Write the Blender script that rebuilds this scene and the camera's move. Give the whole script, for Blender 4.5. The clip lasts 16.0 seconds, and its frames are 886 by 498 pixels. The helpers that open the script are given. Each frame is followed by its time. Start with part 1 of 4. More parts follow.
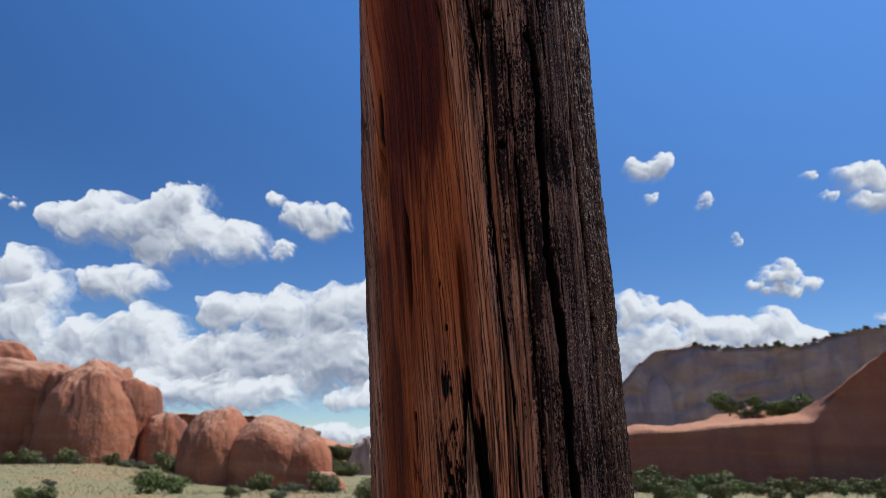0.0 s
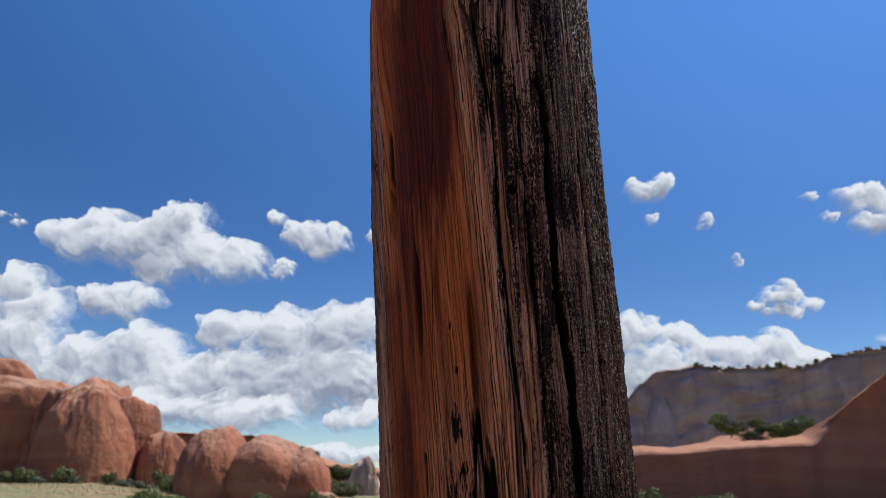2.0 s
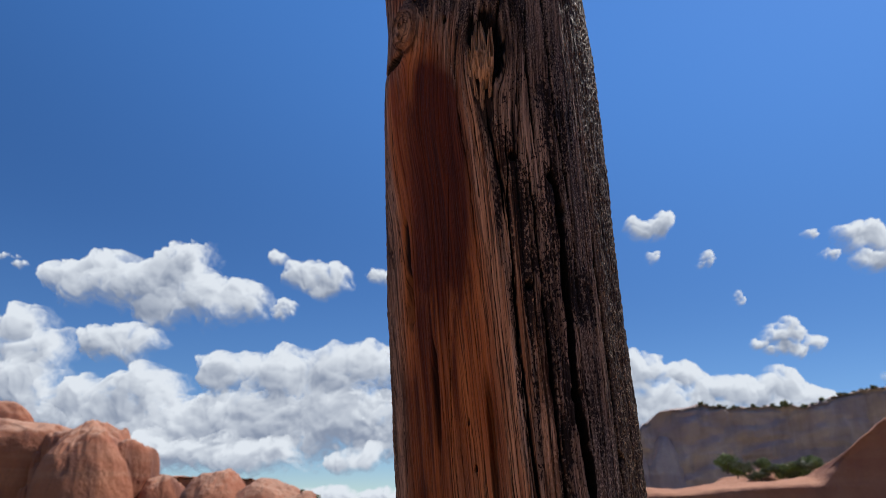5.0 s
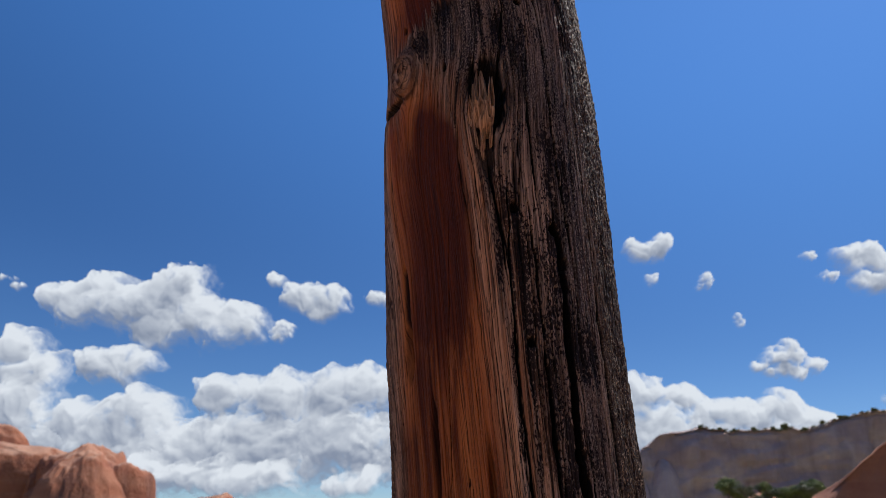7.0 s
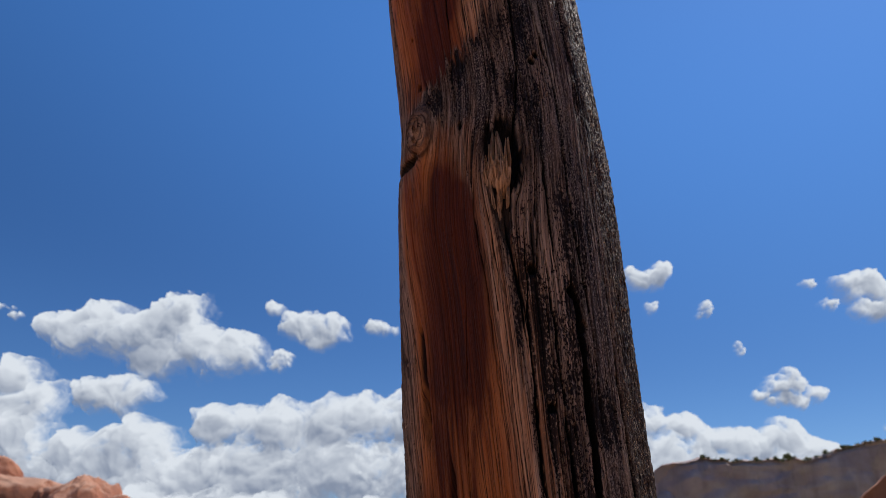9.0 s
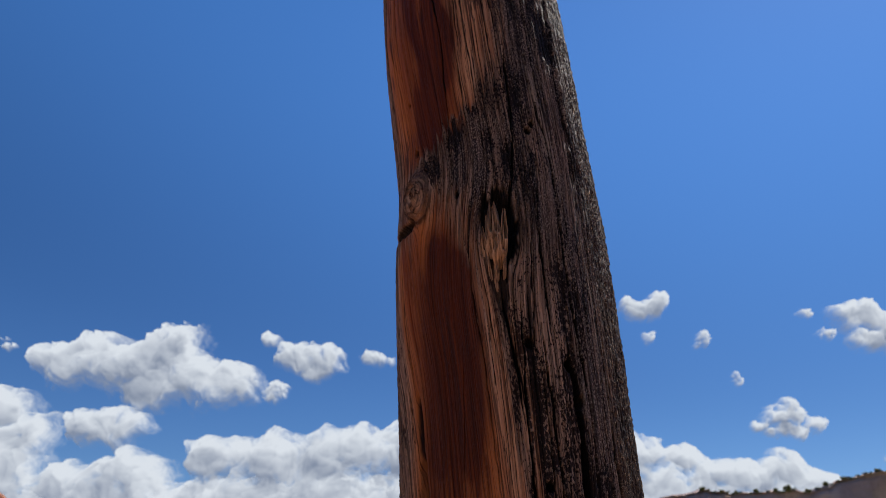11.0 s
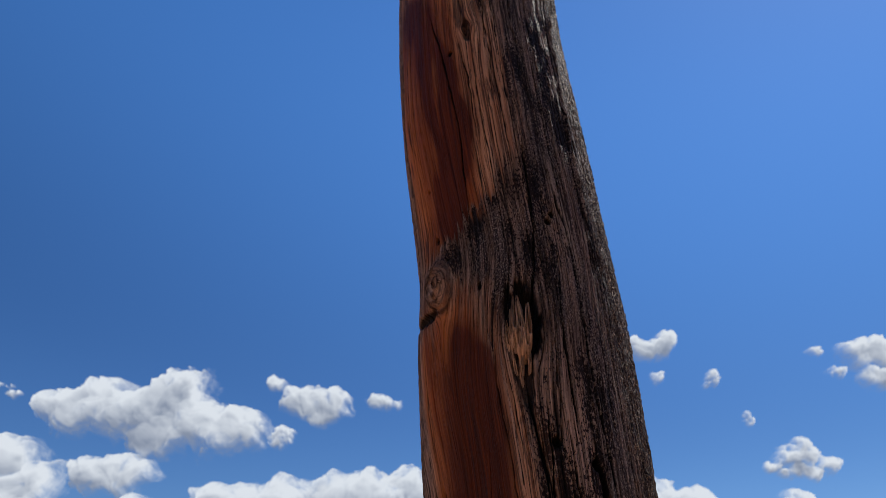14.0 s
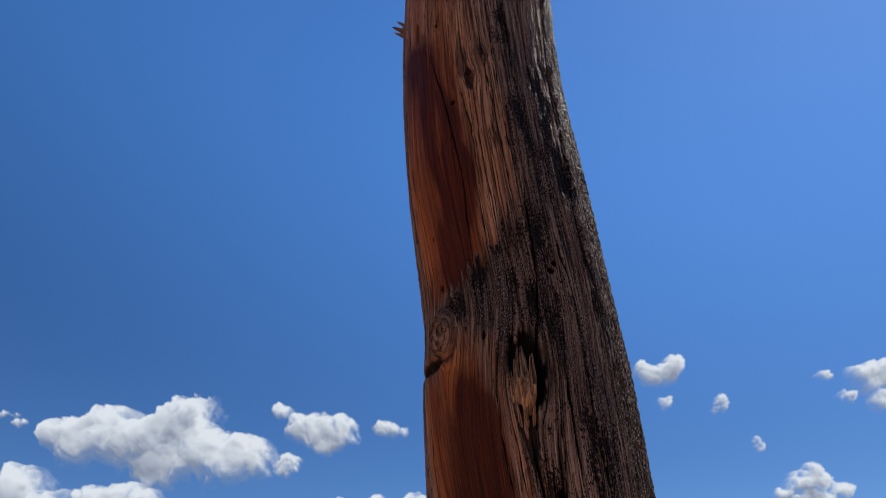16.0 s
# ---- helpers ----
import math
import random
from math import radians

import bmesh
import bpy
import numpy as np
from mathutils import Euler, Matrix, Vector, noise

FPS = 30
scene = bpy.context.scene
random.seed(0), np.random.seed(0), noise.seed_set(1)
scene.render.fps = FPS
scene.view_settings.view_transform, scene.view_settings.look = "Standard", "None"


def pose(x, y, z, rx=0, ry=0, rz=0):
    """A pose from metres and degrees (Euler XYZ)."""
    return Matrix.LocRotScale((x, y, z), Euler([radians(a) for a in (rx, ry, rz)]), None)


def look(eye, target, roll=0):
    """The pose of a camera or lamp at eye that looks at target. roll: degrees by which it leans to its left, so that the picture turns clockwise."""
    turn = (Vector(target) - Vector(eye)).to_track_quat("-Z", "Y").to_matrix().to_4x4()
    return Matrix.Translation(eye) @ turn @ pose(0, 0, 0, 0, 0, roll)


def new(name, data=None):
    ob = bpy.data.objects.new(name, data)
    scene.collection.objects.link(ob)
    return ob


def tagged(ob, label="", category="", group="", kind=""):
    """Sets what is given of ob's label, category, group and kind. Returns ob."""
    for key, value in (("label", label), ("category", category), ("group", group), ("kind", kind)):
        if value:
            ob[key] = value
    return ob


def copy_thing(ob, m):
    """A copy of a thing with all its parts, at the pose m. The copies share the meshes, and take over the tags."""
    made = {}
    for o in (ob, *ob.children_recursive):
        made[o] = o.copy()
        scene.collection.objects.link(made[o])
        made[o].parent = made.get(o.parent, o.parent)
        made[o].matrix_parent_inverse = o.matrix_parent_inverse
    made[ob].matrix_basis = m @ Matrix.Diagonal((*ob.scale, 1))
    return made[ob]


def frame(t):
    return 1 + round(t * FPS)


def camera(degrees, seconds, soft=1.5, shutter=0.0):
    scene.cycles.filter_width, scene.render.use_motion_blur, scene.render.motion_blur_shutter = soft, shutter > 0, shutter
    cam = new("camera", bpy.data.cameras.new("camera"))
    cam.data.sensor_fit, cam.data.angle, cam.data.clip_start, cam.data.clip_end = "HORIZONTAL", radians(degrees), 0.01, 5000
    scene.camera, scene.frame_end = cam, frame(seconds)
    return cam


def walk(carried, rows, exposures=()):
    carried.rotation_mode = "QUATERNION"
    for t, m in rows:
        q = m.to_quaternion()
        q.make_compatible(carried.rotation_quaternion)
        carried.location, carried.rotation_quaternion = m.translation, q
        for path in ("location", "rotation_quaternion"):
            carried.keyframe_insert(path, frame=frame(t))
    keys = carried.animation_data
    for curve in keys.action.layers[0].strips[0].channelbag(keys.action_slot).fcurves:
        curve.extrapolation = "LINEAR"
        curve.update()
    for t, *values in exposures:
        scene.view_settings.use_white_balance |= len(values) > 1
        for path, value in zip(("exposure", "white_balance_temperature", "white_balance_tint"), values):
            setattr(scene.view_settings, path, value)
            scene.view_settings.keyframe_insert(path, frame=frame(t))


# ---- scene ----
cam = camera(61.06, 16.0, soft=0.5)
cam.data.dof.use_dof = True
cam.data.dof.focus_distance = 0.51
cam.data.dof.aperture_fstop = 18.0

# seconds, x, y, z, yaw, pitch, roll
PATH = [
    (0.0, 0.0000, 0.0000, 1.5000, 0.00, 15.50, 0.00),
    (0.5, 0.0049, -0.0046, 1.5042, -0.02, 15.88, -0.09),
    (1.0, 0.0034, -0.0079, 1.5072, -0.03, 16.24, -0.14),
    (1.5, -0.0029, -0.0082, 1.5094, -0.04, 16.59, -0.24),
    (2.0, -0.0064, -0.0112, 1.5128, -0.02, 16.96, -0.26),
    (2.5, -0.0083, -0.0126, 1.5151, 0.05, 17.43, -0.19),
    (3.0, -0.0106, -0.0177, 1.5214, 0.11, 17.87, -0.07),
    (3.5, -0.0140, -0.0242, 1.5286, 0.18, 18.41, -0.03),
    (4.0, -0.0158, -0.0304, 1.5350, 0.20, 18.96, -0.02),
    (6.5, -0.0193, -0.0275, 1.5651, 0.05, 21.19, 0.01),
    (7.0, -0.0191, -0.0285, 1.5710, 0.05, 21.62, 0.01),
    (7.5, -0.0222, -0.0338, 1.5764, 0.06, 22.27, -0.00),
    (8.0, -0.0263, -0.0367, 1.5826, 0.08, 22.86, 0.00),
    (8.5, -0.0296, -0.0387, 1.5885, 0.06, 23.32, 0.07),
    (9.0, -0.0324, -0.0371, 1.5929, 0.02, 23.80, 0.11),
    (11.5, -0.0331, -0.0546, 1.6256, -0.21, 26.64, 0.33),
    (12.0, -0.0342, -0.0545, 1.6304, -0.07, 27.15, 0.44),
    (12.5, -0.0384, -0.0577, 1.6355, 0.09, 27.68, 0.55),
    (13.0, -0.0428, -0.0614, 1.6383, 0.24, 28.10, 0.64),
    (13.5, -0.0475, -0.0678, 1.6462, 0.37, 28.68, 0.71),
    (14.0, -0.0470, -0.0764, 1.6541, 0.50, 29.26, 0.73),
    (14.5, -0.0458, -0.0839, 1.6591, 0.63, 29.84, 0.74),
    (15.0, -0.0457, -0.0875, 1.6619, 0.74, 30.29, 0.79),
    (15.5, -0.0466, -0.0912, 1.6656, 0.85, 30.74, 0.81),
    (16.0, -0.0455, -0.0919, 1.6685, 1.05, 31.21, 0.86),
]
walk(cam, [(t, pose(x, y, z, 90 + p, r, w)) for t, x, y, z, w, p, r in PATH],
     exposures=[(0.0, 0.0), (4.0, -0.03), (9.0, -0.10), (12.0, -0.12), (16.0, -0.09)])

# ---- light ----
SUN_AZIMUTH, SUN_HEIGHT = radians(50), radians(58)      # azimuth from +y towards +x
world = bpy.data.worlds.new("world")
scene.world = world
world.use_nodes = True
wn = world.node_tree.nodes
sky = wn.new("ShaderNodeTexSky")
sky.sky_type = "NISHITA"
sky.sun_disc = False
sky.sun_elevation, sky.sun_rotation = SUN_HEIGHT, SUN_AZIMUTH
sky.altitude, sky.air_density, sky.dust_density, sky.ozone_density = 1600, 1.0, 0.25, 3.0
deepen = wn.new("ShaderNodeHueSaturation")
deepen.inputs["Saturation"].default_value = 1.27
deepen.inputs["Value"].default_value = 1.22
deepen.inputs["Hue"].default_value = 0.509
# the clear upper sky is brighter and paler on the sun's side, deeper blue lower down
glare = wn.new("ShaderNodeTexGradient")
glare.texture_mapping.vector_type = "TEXTURE"
glare.texture_mapping.rotation = (0, -radians(80), math.pi / 2 - SUN_AZIMUTH)
rise = wn.new("ShaderNodeMapRange")
rise.interpolation_type = "SMOOTHSTEP"
rise.inputs["From Min"].default_value, rise.inputs["From Max"].default_value = 0.36, 0.77
aureole = wn.new("ShaderNodeMix")
aureole.data_type = "RGBA"
aureole.inputs[6].default_value, aureole.inputs[7].default_value = (0.76, 0.78, 0.79, 1), (1.60, 1.55, 1.40, 1)
tint = wn.new("ShaderNodeMix")
tint.data_type, tint.blend_type = "RGBA", "MULTIPLY"
tint.inputs["Factor"].default_value = 1.0
links = world.node_tree.links
links.new(sky.outputs[0], deepen.inputs["Color"])
links.new(glare.outputs[1], rise.inputs[0])
links.new(rise.outputs[0], aureole.inputs[0])
links.new(deepen.outputs[0], tint.inputs[6])
links.new(aureole.outputs[2], tint.inputs[7])
links.new(tint.outputs[2], wn["Background"].inputs[0])
wn["Background"].inputs[1].default_value = 0.10

sun_data = bpy.data.lights.new("sun", "SUN")
sun_data.energy, sun_data.angle, sun_data.color = 5.0, radians(0.53), (1.0, 0.95, 0.88)
SUN_WAY = Vector((math.cos(SUN_HEIGHT) * math.sin(SUN_AZIMUTH), math.cos(SUN_HEIGHT) * math.cos(SUN_AZIMUTH), math.sin(SUN_HEIGHT)))
new("sun", sun_data).matrix_world = look(SUN_WAY * 60, (0, 0, 0))


# ---- noise on arrays ----
def lattice(i, j, k):
    h = (i * 374761393 + j * 668265263 + k * 1440670441 + 1274126177) & 0x7FFFFFFF
    h = ((h ^ (h >> 13)) * 1274126177) & 0x7FFFFFFF
    h = ((h ^ (h >> 16)) * 1103515245) & 0x7FFFFFFF
    return ((h ^ (h >> 15)) & 0xFFFFFF) / 16777215.0


def vnoise(x, y, z=0.0):
    """Smooth noise, 0 to 1."""
    x, y, z = np.broadcast_arrays(np.asarray(x, float), np.asarray(y, float), np.asarray(z, float))
    fx, fy, fz = np.floor(x), np.floor(y), np.floor(z)
    i, j, k = fx.astype(np.int64), fy.astype(np.int64), fz.astype(np.int64)
    u, v, w = x - fx, y - fy, z - fz
    u, v, w = u * u * (3 - 2 * u), v * v * (3 - 2 * v), w * w * (3 - 2 * w)
    total = 0
    for a in (0, 1):
        for b in (0, 1):
            for c in (0, 1):
                total = total + lattice(i + a, j + b, k + c) * (u if a else 1 - u) * (v if b else 1 - v) * (w if c else 1 - w)
    return total


def fbm(x, y, z=0.0, octaves=4, gain=0.5):
    """Layered noise about 0."""
    total, size, scale = 0, 1.0, 1.0
    for o in range(octaves):
        total = total + (vnoise(x * scale + 17.3 * o, y * scale - 9.1 * o, z * scale + 5.7 * o) - 0.5) * size
        size, scale = size * gain, scale * 2.03
    return total


def step(a, b, x):
    t = np.clip((np.asarray(x, float) - a) / (b - a), 0, 1)
    return t * t * (3 - 2 * t)


# ---- mesh helpers ----
def grid_mesh(name, points, closed=False, attributes=None):
    """A mesh over an array of points of shape (rows, columns, 3); closed joins the last column to the first."""
    rows, cols = points.shape[:2]
    mesh = bpy.data.meshes.new(name)
    r = np.arange(rows - 1)[:, None]
    c = np.arange(cols if closed else cols - 1)[None, :]
    d = (c + 1) % cols
    quads = np.stack([r * cols + c, r * cols + d, (r + 1) * cols + d, (r + 1) * cols + c], -1).reshape(-1, 4)
    mesh.vertices.add(rows * cols)
    mesh.vertices.foreach_set("co", points.reshape(-1).astype(np.float32))
    mesh.loops.add(quads.size)
    mesh.loops.foreach_set("vertex_index", quads.reshape(-1).astype(np.int32))
    mesh.polygons.add(len(quads))
    mesh.polygons.foreach_set("loop_start", np.arange(0, quads.size, 4, dtype=np.int32))
    mesh.polygons.foreach_set("use_smooth", np.ones(len(quads), dtype=bool))
    mesh.update()
    for key, values in (attributes or {}).items():
        if values.ndim == 3:
            mesh.attributes.new(key, "FLOAT_VECTOR", "POINT").data.foreach_set("vector", values.reshape(-1).astype(np.float32))
        else:
            mesh.attributes.new(key, "FLOAT", "POINT").data.foreach_set("value", values.reshape(-1).astype(np.float32))
    return mesh


def soup_mesh(name, verts, faces, smooth=False):
    mesh = bpy.data.meshes.new(name)
    mesh.from_pydata(verts, [], faces)
    mesh.polygons.foreach_set("use_smooth", np.full(len(mesh.polygons), smooth))
    mesh.update()
    return mesh


def part(name, mesh, material, parent=None, label=""):
    ob = new(name, mesh)
    if not mesh.materials:
        mesh.materials.append(material)
    ob.parent = parent
    return tagged(ob, label)


def thing(name, at, label, category, group="", kind=""):
    ob = new(name)
    ob.location = at
    return tagged(ob, label, category, group, kind)


# ---- materials ----
class Shade:
    """A node material with short ways to add nodes."""

    def __init__(self, name, rough=0.8):
        self.mat = bpy.data.materials.new(name)
        self.mat.use_nodes = True
        self.tree = self.mat.node_tree
        self.bsdf = self.tree.nodes["Principled BSDF"]
        self.bsdf.inputs["Roughness"].default_value = rough

    def put(self, socket, value):
        if isinstance(value, bpy.types.NodeSocket):
            self.tree.links.new(value, socket)
        elif value is not None:
            socket.default_value = value

    def node(self, kind, *ins, **settings):
        n = self.tree.nodes.new(kind)
        for key, value in settings.items():
            if key == "operation":
                n.operation = value
            elif key == "attribute":
                n.attribute_name = value
        for i, value in enumerate(ins):
            self.put(n.inputs[i], value)
        return n

    def attr(self, name, vector=False):
        return self.node("ShaderNodeAttribute", attribute=name).outputs[1 if vector else 2]

    def place(self):
        return self.node("ShaderNodeTexCoord").outputs["Object"]

    def scaled(self, vector, scale):
        n = self.node("ShaderNodeMapping")
        self.put(n.inputs["Vector"], vector)
        n.inputs["Scale"].default_value = scale
        return n.outputs[0]

    def noise(self, vector, scale=1.0, detail=3.0, rough=0.55, twist=0.0):
        n = self.node("ShaderNodeTexNoise")
        self.put(n.inputs["Vector"], vector)
        n.inputs["Scale"].default_value, n.inputs["Detail"].default_value = scale, detail
        n.inputs["Roughness"].default_value, n.inputs["Distortion"].default_value = rough, twist
        return n.outputs[0]

    def math(self, operation, a, b=None):
        return self.node("ShaderNodeMath", a, b, operation=operation).outputs[0]

    def span(self, x, a, b, c=0.0, d=1.0):
        n = self.node("ShaderNodeMapRange", x, a, b, c, d)
        n.clamp = True
        return n.outputs[0]

    def mix(self, fac, a, b):
        n = self.tree.nodes.new("ShaderNodeMix")
        n.data_type = "RGBA"
        self.put(n.inputs["Factor"], fac)
        for socket, value in ((n.inputs[6], a), (n.inputs[7], b)):
            self.put(socket, (*value, 1.0) if isinstance(value, tuple) else value)
        return n.outputs[2]

    def finish(self, colour, height=None, strength=0.5, distance=0.01, rough=None):
        self.put(self.bsdf.inputs["Base Color"], colour)
        if rough is not None:
            self.put(self.bsdf.inputs["Roughness"], rough)
        if height is not None:
            b = self.tree.nodes.new("ShaderNodeBump")
            b.inputs["Strength"].default_value, b.inputs["Distance"].default_value = strength, distance
            self.put(b.inputs["Height"], height)
            self.put(self.bsdf.inputs["Normal"], b.outputs[0])
        return self.mat


def wood_material():
    s = Shade("weathered_wood")
    flow = s.attr("grain", True)
    fresh, stain, bark, dirt, grey, tan = s.attr("fresh"), s.attr("stain"), s.attr("bark"), s.attr("dirt"), s.attr("grey"), s.attr("tan")
    soot_share, silver = s.attr("soot"), s.attr("silver")
    wide = s.noise(s.scaled(flow, (48, 4.5, 0)), 1, 4, 0.55, 0.3)
    medium = s.noise(s.scaled(flow, (300, 7, 0)), 1, 4, 0.6)
    fibre = s.noise(s.scaled(flow, (1500, 26, 0)), 1, 3, 0.65)
    spots = s.noise(s.scaled(flow, (720, 300, 0)), 1, 4, 0.65)
    grit = s.noise(s.scaled(flow, (1000, 480, 0)), 1, 3, 0.7)
    breaks = s.noise(s.scaled(flow, (420, 46, 7)), 1, 3, 0.6)
    ridge_a = s.math("ABSOLUTE", s.math("SUBTRACT", s.noise(s.scaled(flow, (210, 4.0, 0)), 1, 1.5, 0.4), 0.5))
    ridge_b = s.math("ABSOLUTE", s.math("SUBTRACT", s.noise(s.scaled(flow, (400, 8.0, 9)), 1, 1.5, 0.4), 0.5))
    hairline = s.math("MULTIPLY", s.span(ridge_a, 0.012, 0.022, 1, 0), s.span(wide, 0.36, 0.52, 0.4, 1))
    thin = s.math("MULTIPLY", s.span(ridge_b, 0.012, 0.028, 1, 0), s.span(breaks, 0.45, 0.53, 0.1, 1))
    short_check = s.span(s.noise(s.scaled(flow, (800, 34, 3)), 1, 3, 0.6), 0.372, 0.342)
    hair = s.span(fibre, 0.36, 0.52)
    # resin-red and orange bare wood
    bare = s.mix(s.span(wide, 0.34, 0.66), (0.225, 0.050, 0.010), (0.46, 0.142, 0.034))
    bare = s.mix(s.span(medium, 0.42, 0.68, 0, 0.32), bare, (0.58, 0.235, 0.085))
    bare = s.mix(s.math("MULTIPLY", tan, 0.85), bare, s.mix(s.span(medium, 0.38, 0.64), (0.29, 0.125, 0.060), (0.62, 0.345, 0.195)))
    bare = s.mix(s.math("MULTIPLY", stain, 0.95), bare, s.mix(s.span(medium, 0.35, 0.68), (0.030, 0.005, 0.0012), (0.125, 0.023, 0.004)))
    bare = s.mix(s.span(hair, 0, 1, 0.30, 0), bare, (0.085, 0.024, 0.008))
    # silvered brown surface, charred black towards the weather side
    old = s.mix(s.span(medium, 0.38, 0.62), (0.125, 0.070, 0.045), (0.49, 0.305, 0.205))
    old = s.mix(s.span(hair, 0, 1, 0.40, 0), old, (0.030, 0.018, 0.013))
    char = s.mix(s.span(medium, 0.44, 0.64), (0.022, 0.016, 0.015), (0.150, 0.100, 0.080))
    char = s.mix(s.span(grit, 0.52, 0.57, 0, 0.75), char, (0.42, 0.31, 0.24))
    char = s.mix(s.math("MULTIPLY", silver, s.span(fibre, 0.40, 0.58)), char, (0.32, 0.235, 0.175))
    old = s.mix(s.span(grey, 0, 1, 0, 0.94), old, char)
    speck = s.math("ADD", spots, s.math("MULTIPLY", s.math("SUBTRACT", soot_share, 0.5), 0.24))
    soot = s.span(speck, 0.490, 0.525)
    old = s.mix(s.math("MULTIPLY", soot, 0.93), old, (0.008, 0.005, 0.005))
    # rough dark sun side, the sparkle of grazing sun painted on as pale squiggles
    bark_tone = s.mix(s.span(grit, 0.40, 0.60), (0.010, 0.006, 0.004), (0.115, 0.066, 0.036))
    curl = s.math("ABSOLUTE", s.math("SUBTRACT", s.noise(s.scaled(flow, (520, 260, 2)), 1, 2, 0.5), 0.5))
    sun_glint = s.math("MULTIPLY", s.span(curl, 0.010, 0.024, 1, 0), s.span(s.noise(s.scaled(flow, (300, 120, 4)), 1, 3, 0.6), 0.46, 0.53))
    bark_tone = s.mix(s.math("MULTIPLY", sun_glint, 0.9), bark_tone, (0.70, 0.48, 0.29))
    bark_tone = s.mix(s.span(breaks, 0.44, 0.34, 0, 0.75), bark_tone, (0.014, 0.008, 0.005))
    old = s.mix(s.math("MULTIPLY", bark, 0.92), old, bark_tone)
    colour = s.mix(fresh, old, bare)
    firm = s.span(stain, 0, 0.8, 1, 0.45)
    aged = s.math("MAXIMUM", tan, s.span(fresh, 0, 1, 0.8, 0.0))
    check = s.math("MULTIPLY", hairline, s.math("MULTIPLY", firm, 0.85))
    check = s.math("MAXIMUM", check, s.math("MULTIPLY", thin, s.span(aged, 0, 1, 0.35, 0.85)))
    check = s.math("MAXIMUM", check, s.math("MULTIPLY", short_check, s.span(aged, 0, 1, 0.1, 0.9)))
    # fine checks drawn as dark lines, which paints in the shade of thin cracks
    colour = s.mix(s.math("MULTIPLY", check, 0.9), colour, (0.012, 0.006, 0.004))
    # near-black for dirt and stain, and for shade painted into cracks and recesses
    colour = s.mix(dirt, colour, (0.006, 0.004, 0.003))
    old_relief = s.math("ADD", s.math("ADD", s.math("MULTIPLY", fibre, 0.7), s.math("MULTIPLY", soot, -0.5)), s.math("MULTIPLY", grit, 0.6))
    old_relief = s.math("ADD", old_relief, s.math("MULTIPLY", s.math("MULTIPLY", sun_glint, bark), 0.8))
    relief = s.math("ADD", s.math("MULTIPLY", old_relief, s.span(fresh, 0, 1, 1, 0.25)), s.math("MULTIPLY", check, -1.0))
    s.put(s.bsdf.inputs["Specular IOR Level"], s.span(bark, 0, 1, 0.08, 0.16))
    return s.finish(colour, relief, 0.9, 0.0016, s.span(fresh, 0, 1, 0.62, 0.55))


def torn_material():
    s = Shade("torn_wood", 0.8)
    s.bsdf.inputs["Specular IOR Level"].default_value = 0.1
    flow = s.attr("grain", True)
    n = s.noise(s.scaled(flow, (900, 40, 0)), 1, 4, 0.6)
    m = s.noise(s.scaled(flow, (200, 90, 0)), 1, 3, 0.6)
    colour = s.mix(s.span(n, 0.36, 0.64), (0.13, 0.065, 0.036), (0.54, 0.335, 0.21))
    colour = s.mix(s.span(m, 0.53, 0.62, 0, 0.6), colour, (0.06, 0.035, 0.025))
    return s.finish(colour, n, 0.9, 0.001)


def stone_material(name, low, high, pale, varnish, streak=0.22, band=0.5, bedded=0.15, wash=0.8):
    s = Shade(name, 0.9)
    at = s.place()
    broad = s.noise(at, 0.12, 5, 0.6)
    fall = s.noise(s.scaled(at, (streak, streak, streak * 0.16)), 1, 5, 0.6)
    beds = s.noise(s.scaled(at, (0.03, 0.03, band)), 1, 4, 0.6, 0.6)
    grit = s.noise(at, 2.2, 6, 0.65)
    colour = s.mix(s.span(broad, 0.3, 0.7), low, high)
    colour = s.mix(s.span(beds, 0.46, 0.62, 0, bedded), colour, pale)
    colour = s.mix(s.span(fall, 0.52, 0.64, 0, wash), colour, varnish)
    # upward faces blend to pale: caprock tone, with sunlit brightness painted in
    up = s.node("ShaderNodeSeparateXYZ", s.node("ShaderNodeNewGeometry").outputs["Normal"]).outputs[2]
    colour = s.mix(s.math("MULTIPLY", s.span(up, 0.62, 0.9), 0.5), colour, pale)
    colour = s.mix(s.span(grit, 0.3, 0.7, 0.25, 0), colour, varnish)
    return s.finish(colour, s.math("ADD", grit, s.math("MULTIPLY", beds, bedded * 2)), 0.7, 0.35)


def ground_material():
    s = Shade("dry_grass_ground", 0.95)
    at = s.place()
    patch = s.noise(at, 0.06, 5, 0.6)
    tuft = s.noise(at, 0.9, 5, 0.7)
    fine = s.noise(at, 9.0, 3, 0.6)
    colour = s.mix(s.span(tuft, 0.36, 0.62), (0.155, 0.150, 0.066), (0.29, 0.255, 0.125))
    colour = s.mix(s.span(patch, 0.5, 0.62, 0, 0.6), colour, (0.43, 0.21, 0.11))
    # unseen red soil near the post, added to bounce warm light onto it
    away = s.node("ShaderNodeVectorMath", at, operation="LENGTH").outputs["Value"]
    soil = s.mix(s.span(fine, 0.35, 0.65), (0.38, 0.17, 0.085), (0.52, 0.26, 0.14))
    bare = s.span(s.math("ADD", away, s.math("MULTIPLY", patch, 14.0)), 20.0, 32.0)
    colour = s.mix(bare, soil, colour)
    colour = s.mix(s.span(fine, 0.35, 0.6, 0.25, 0), colour, (0.14, 0.14, 0.055))
    return s.finish(colour, s.math("ADD", tuft, fine), 0.6, 0.15)


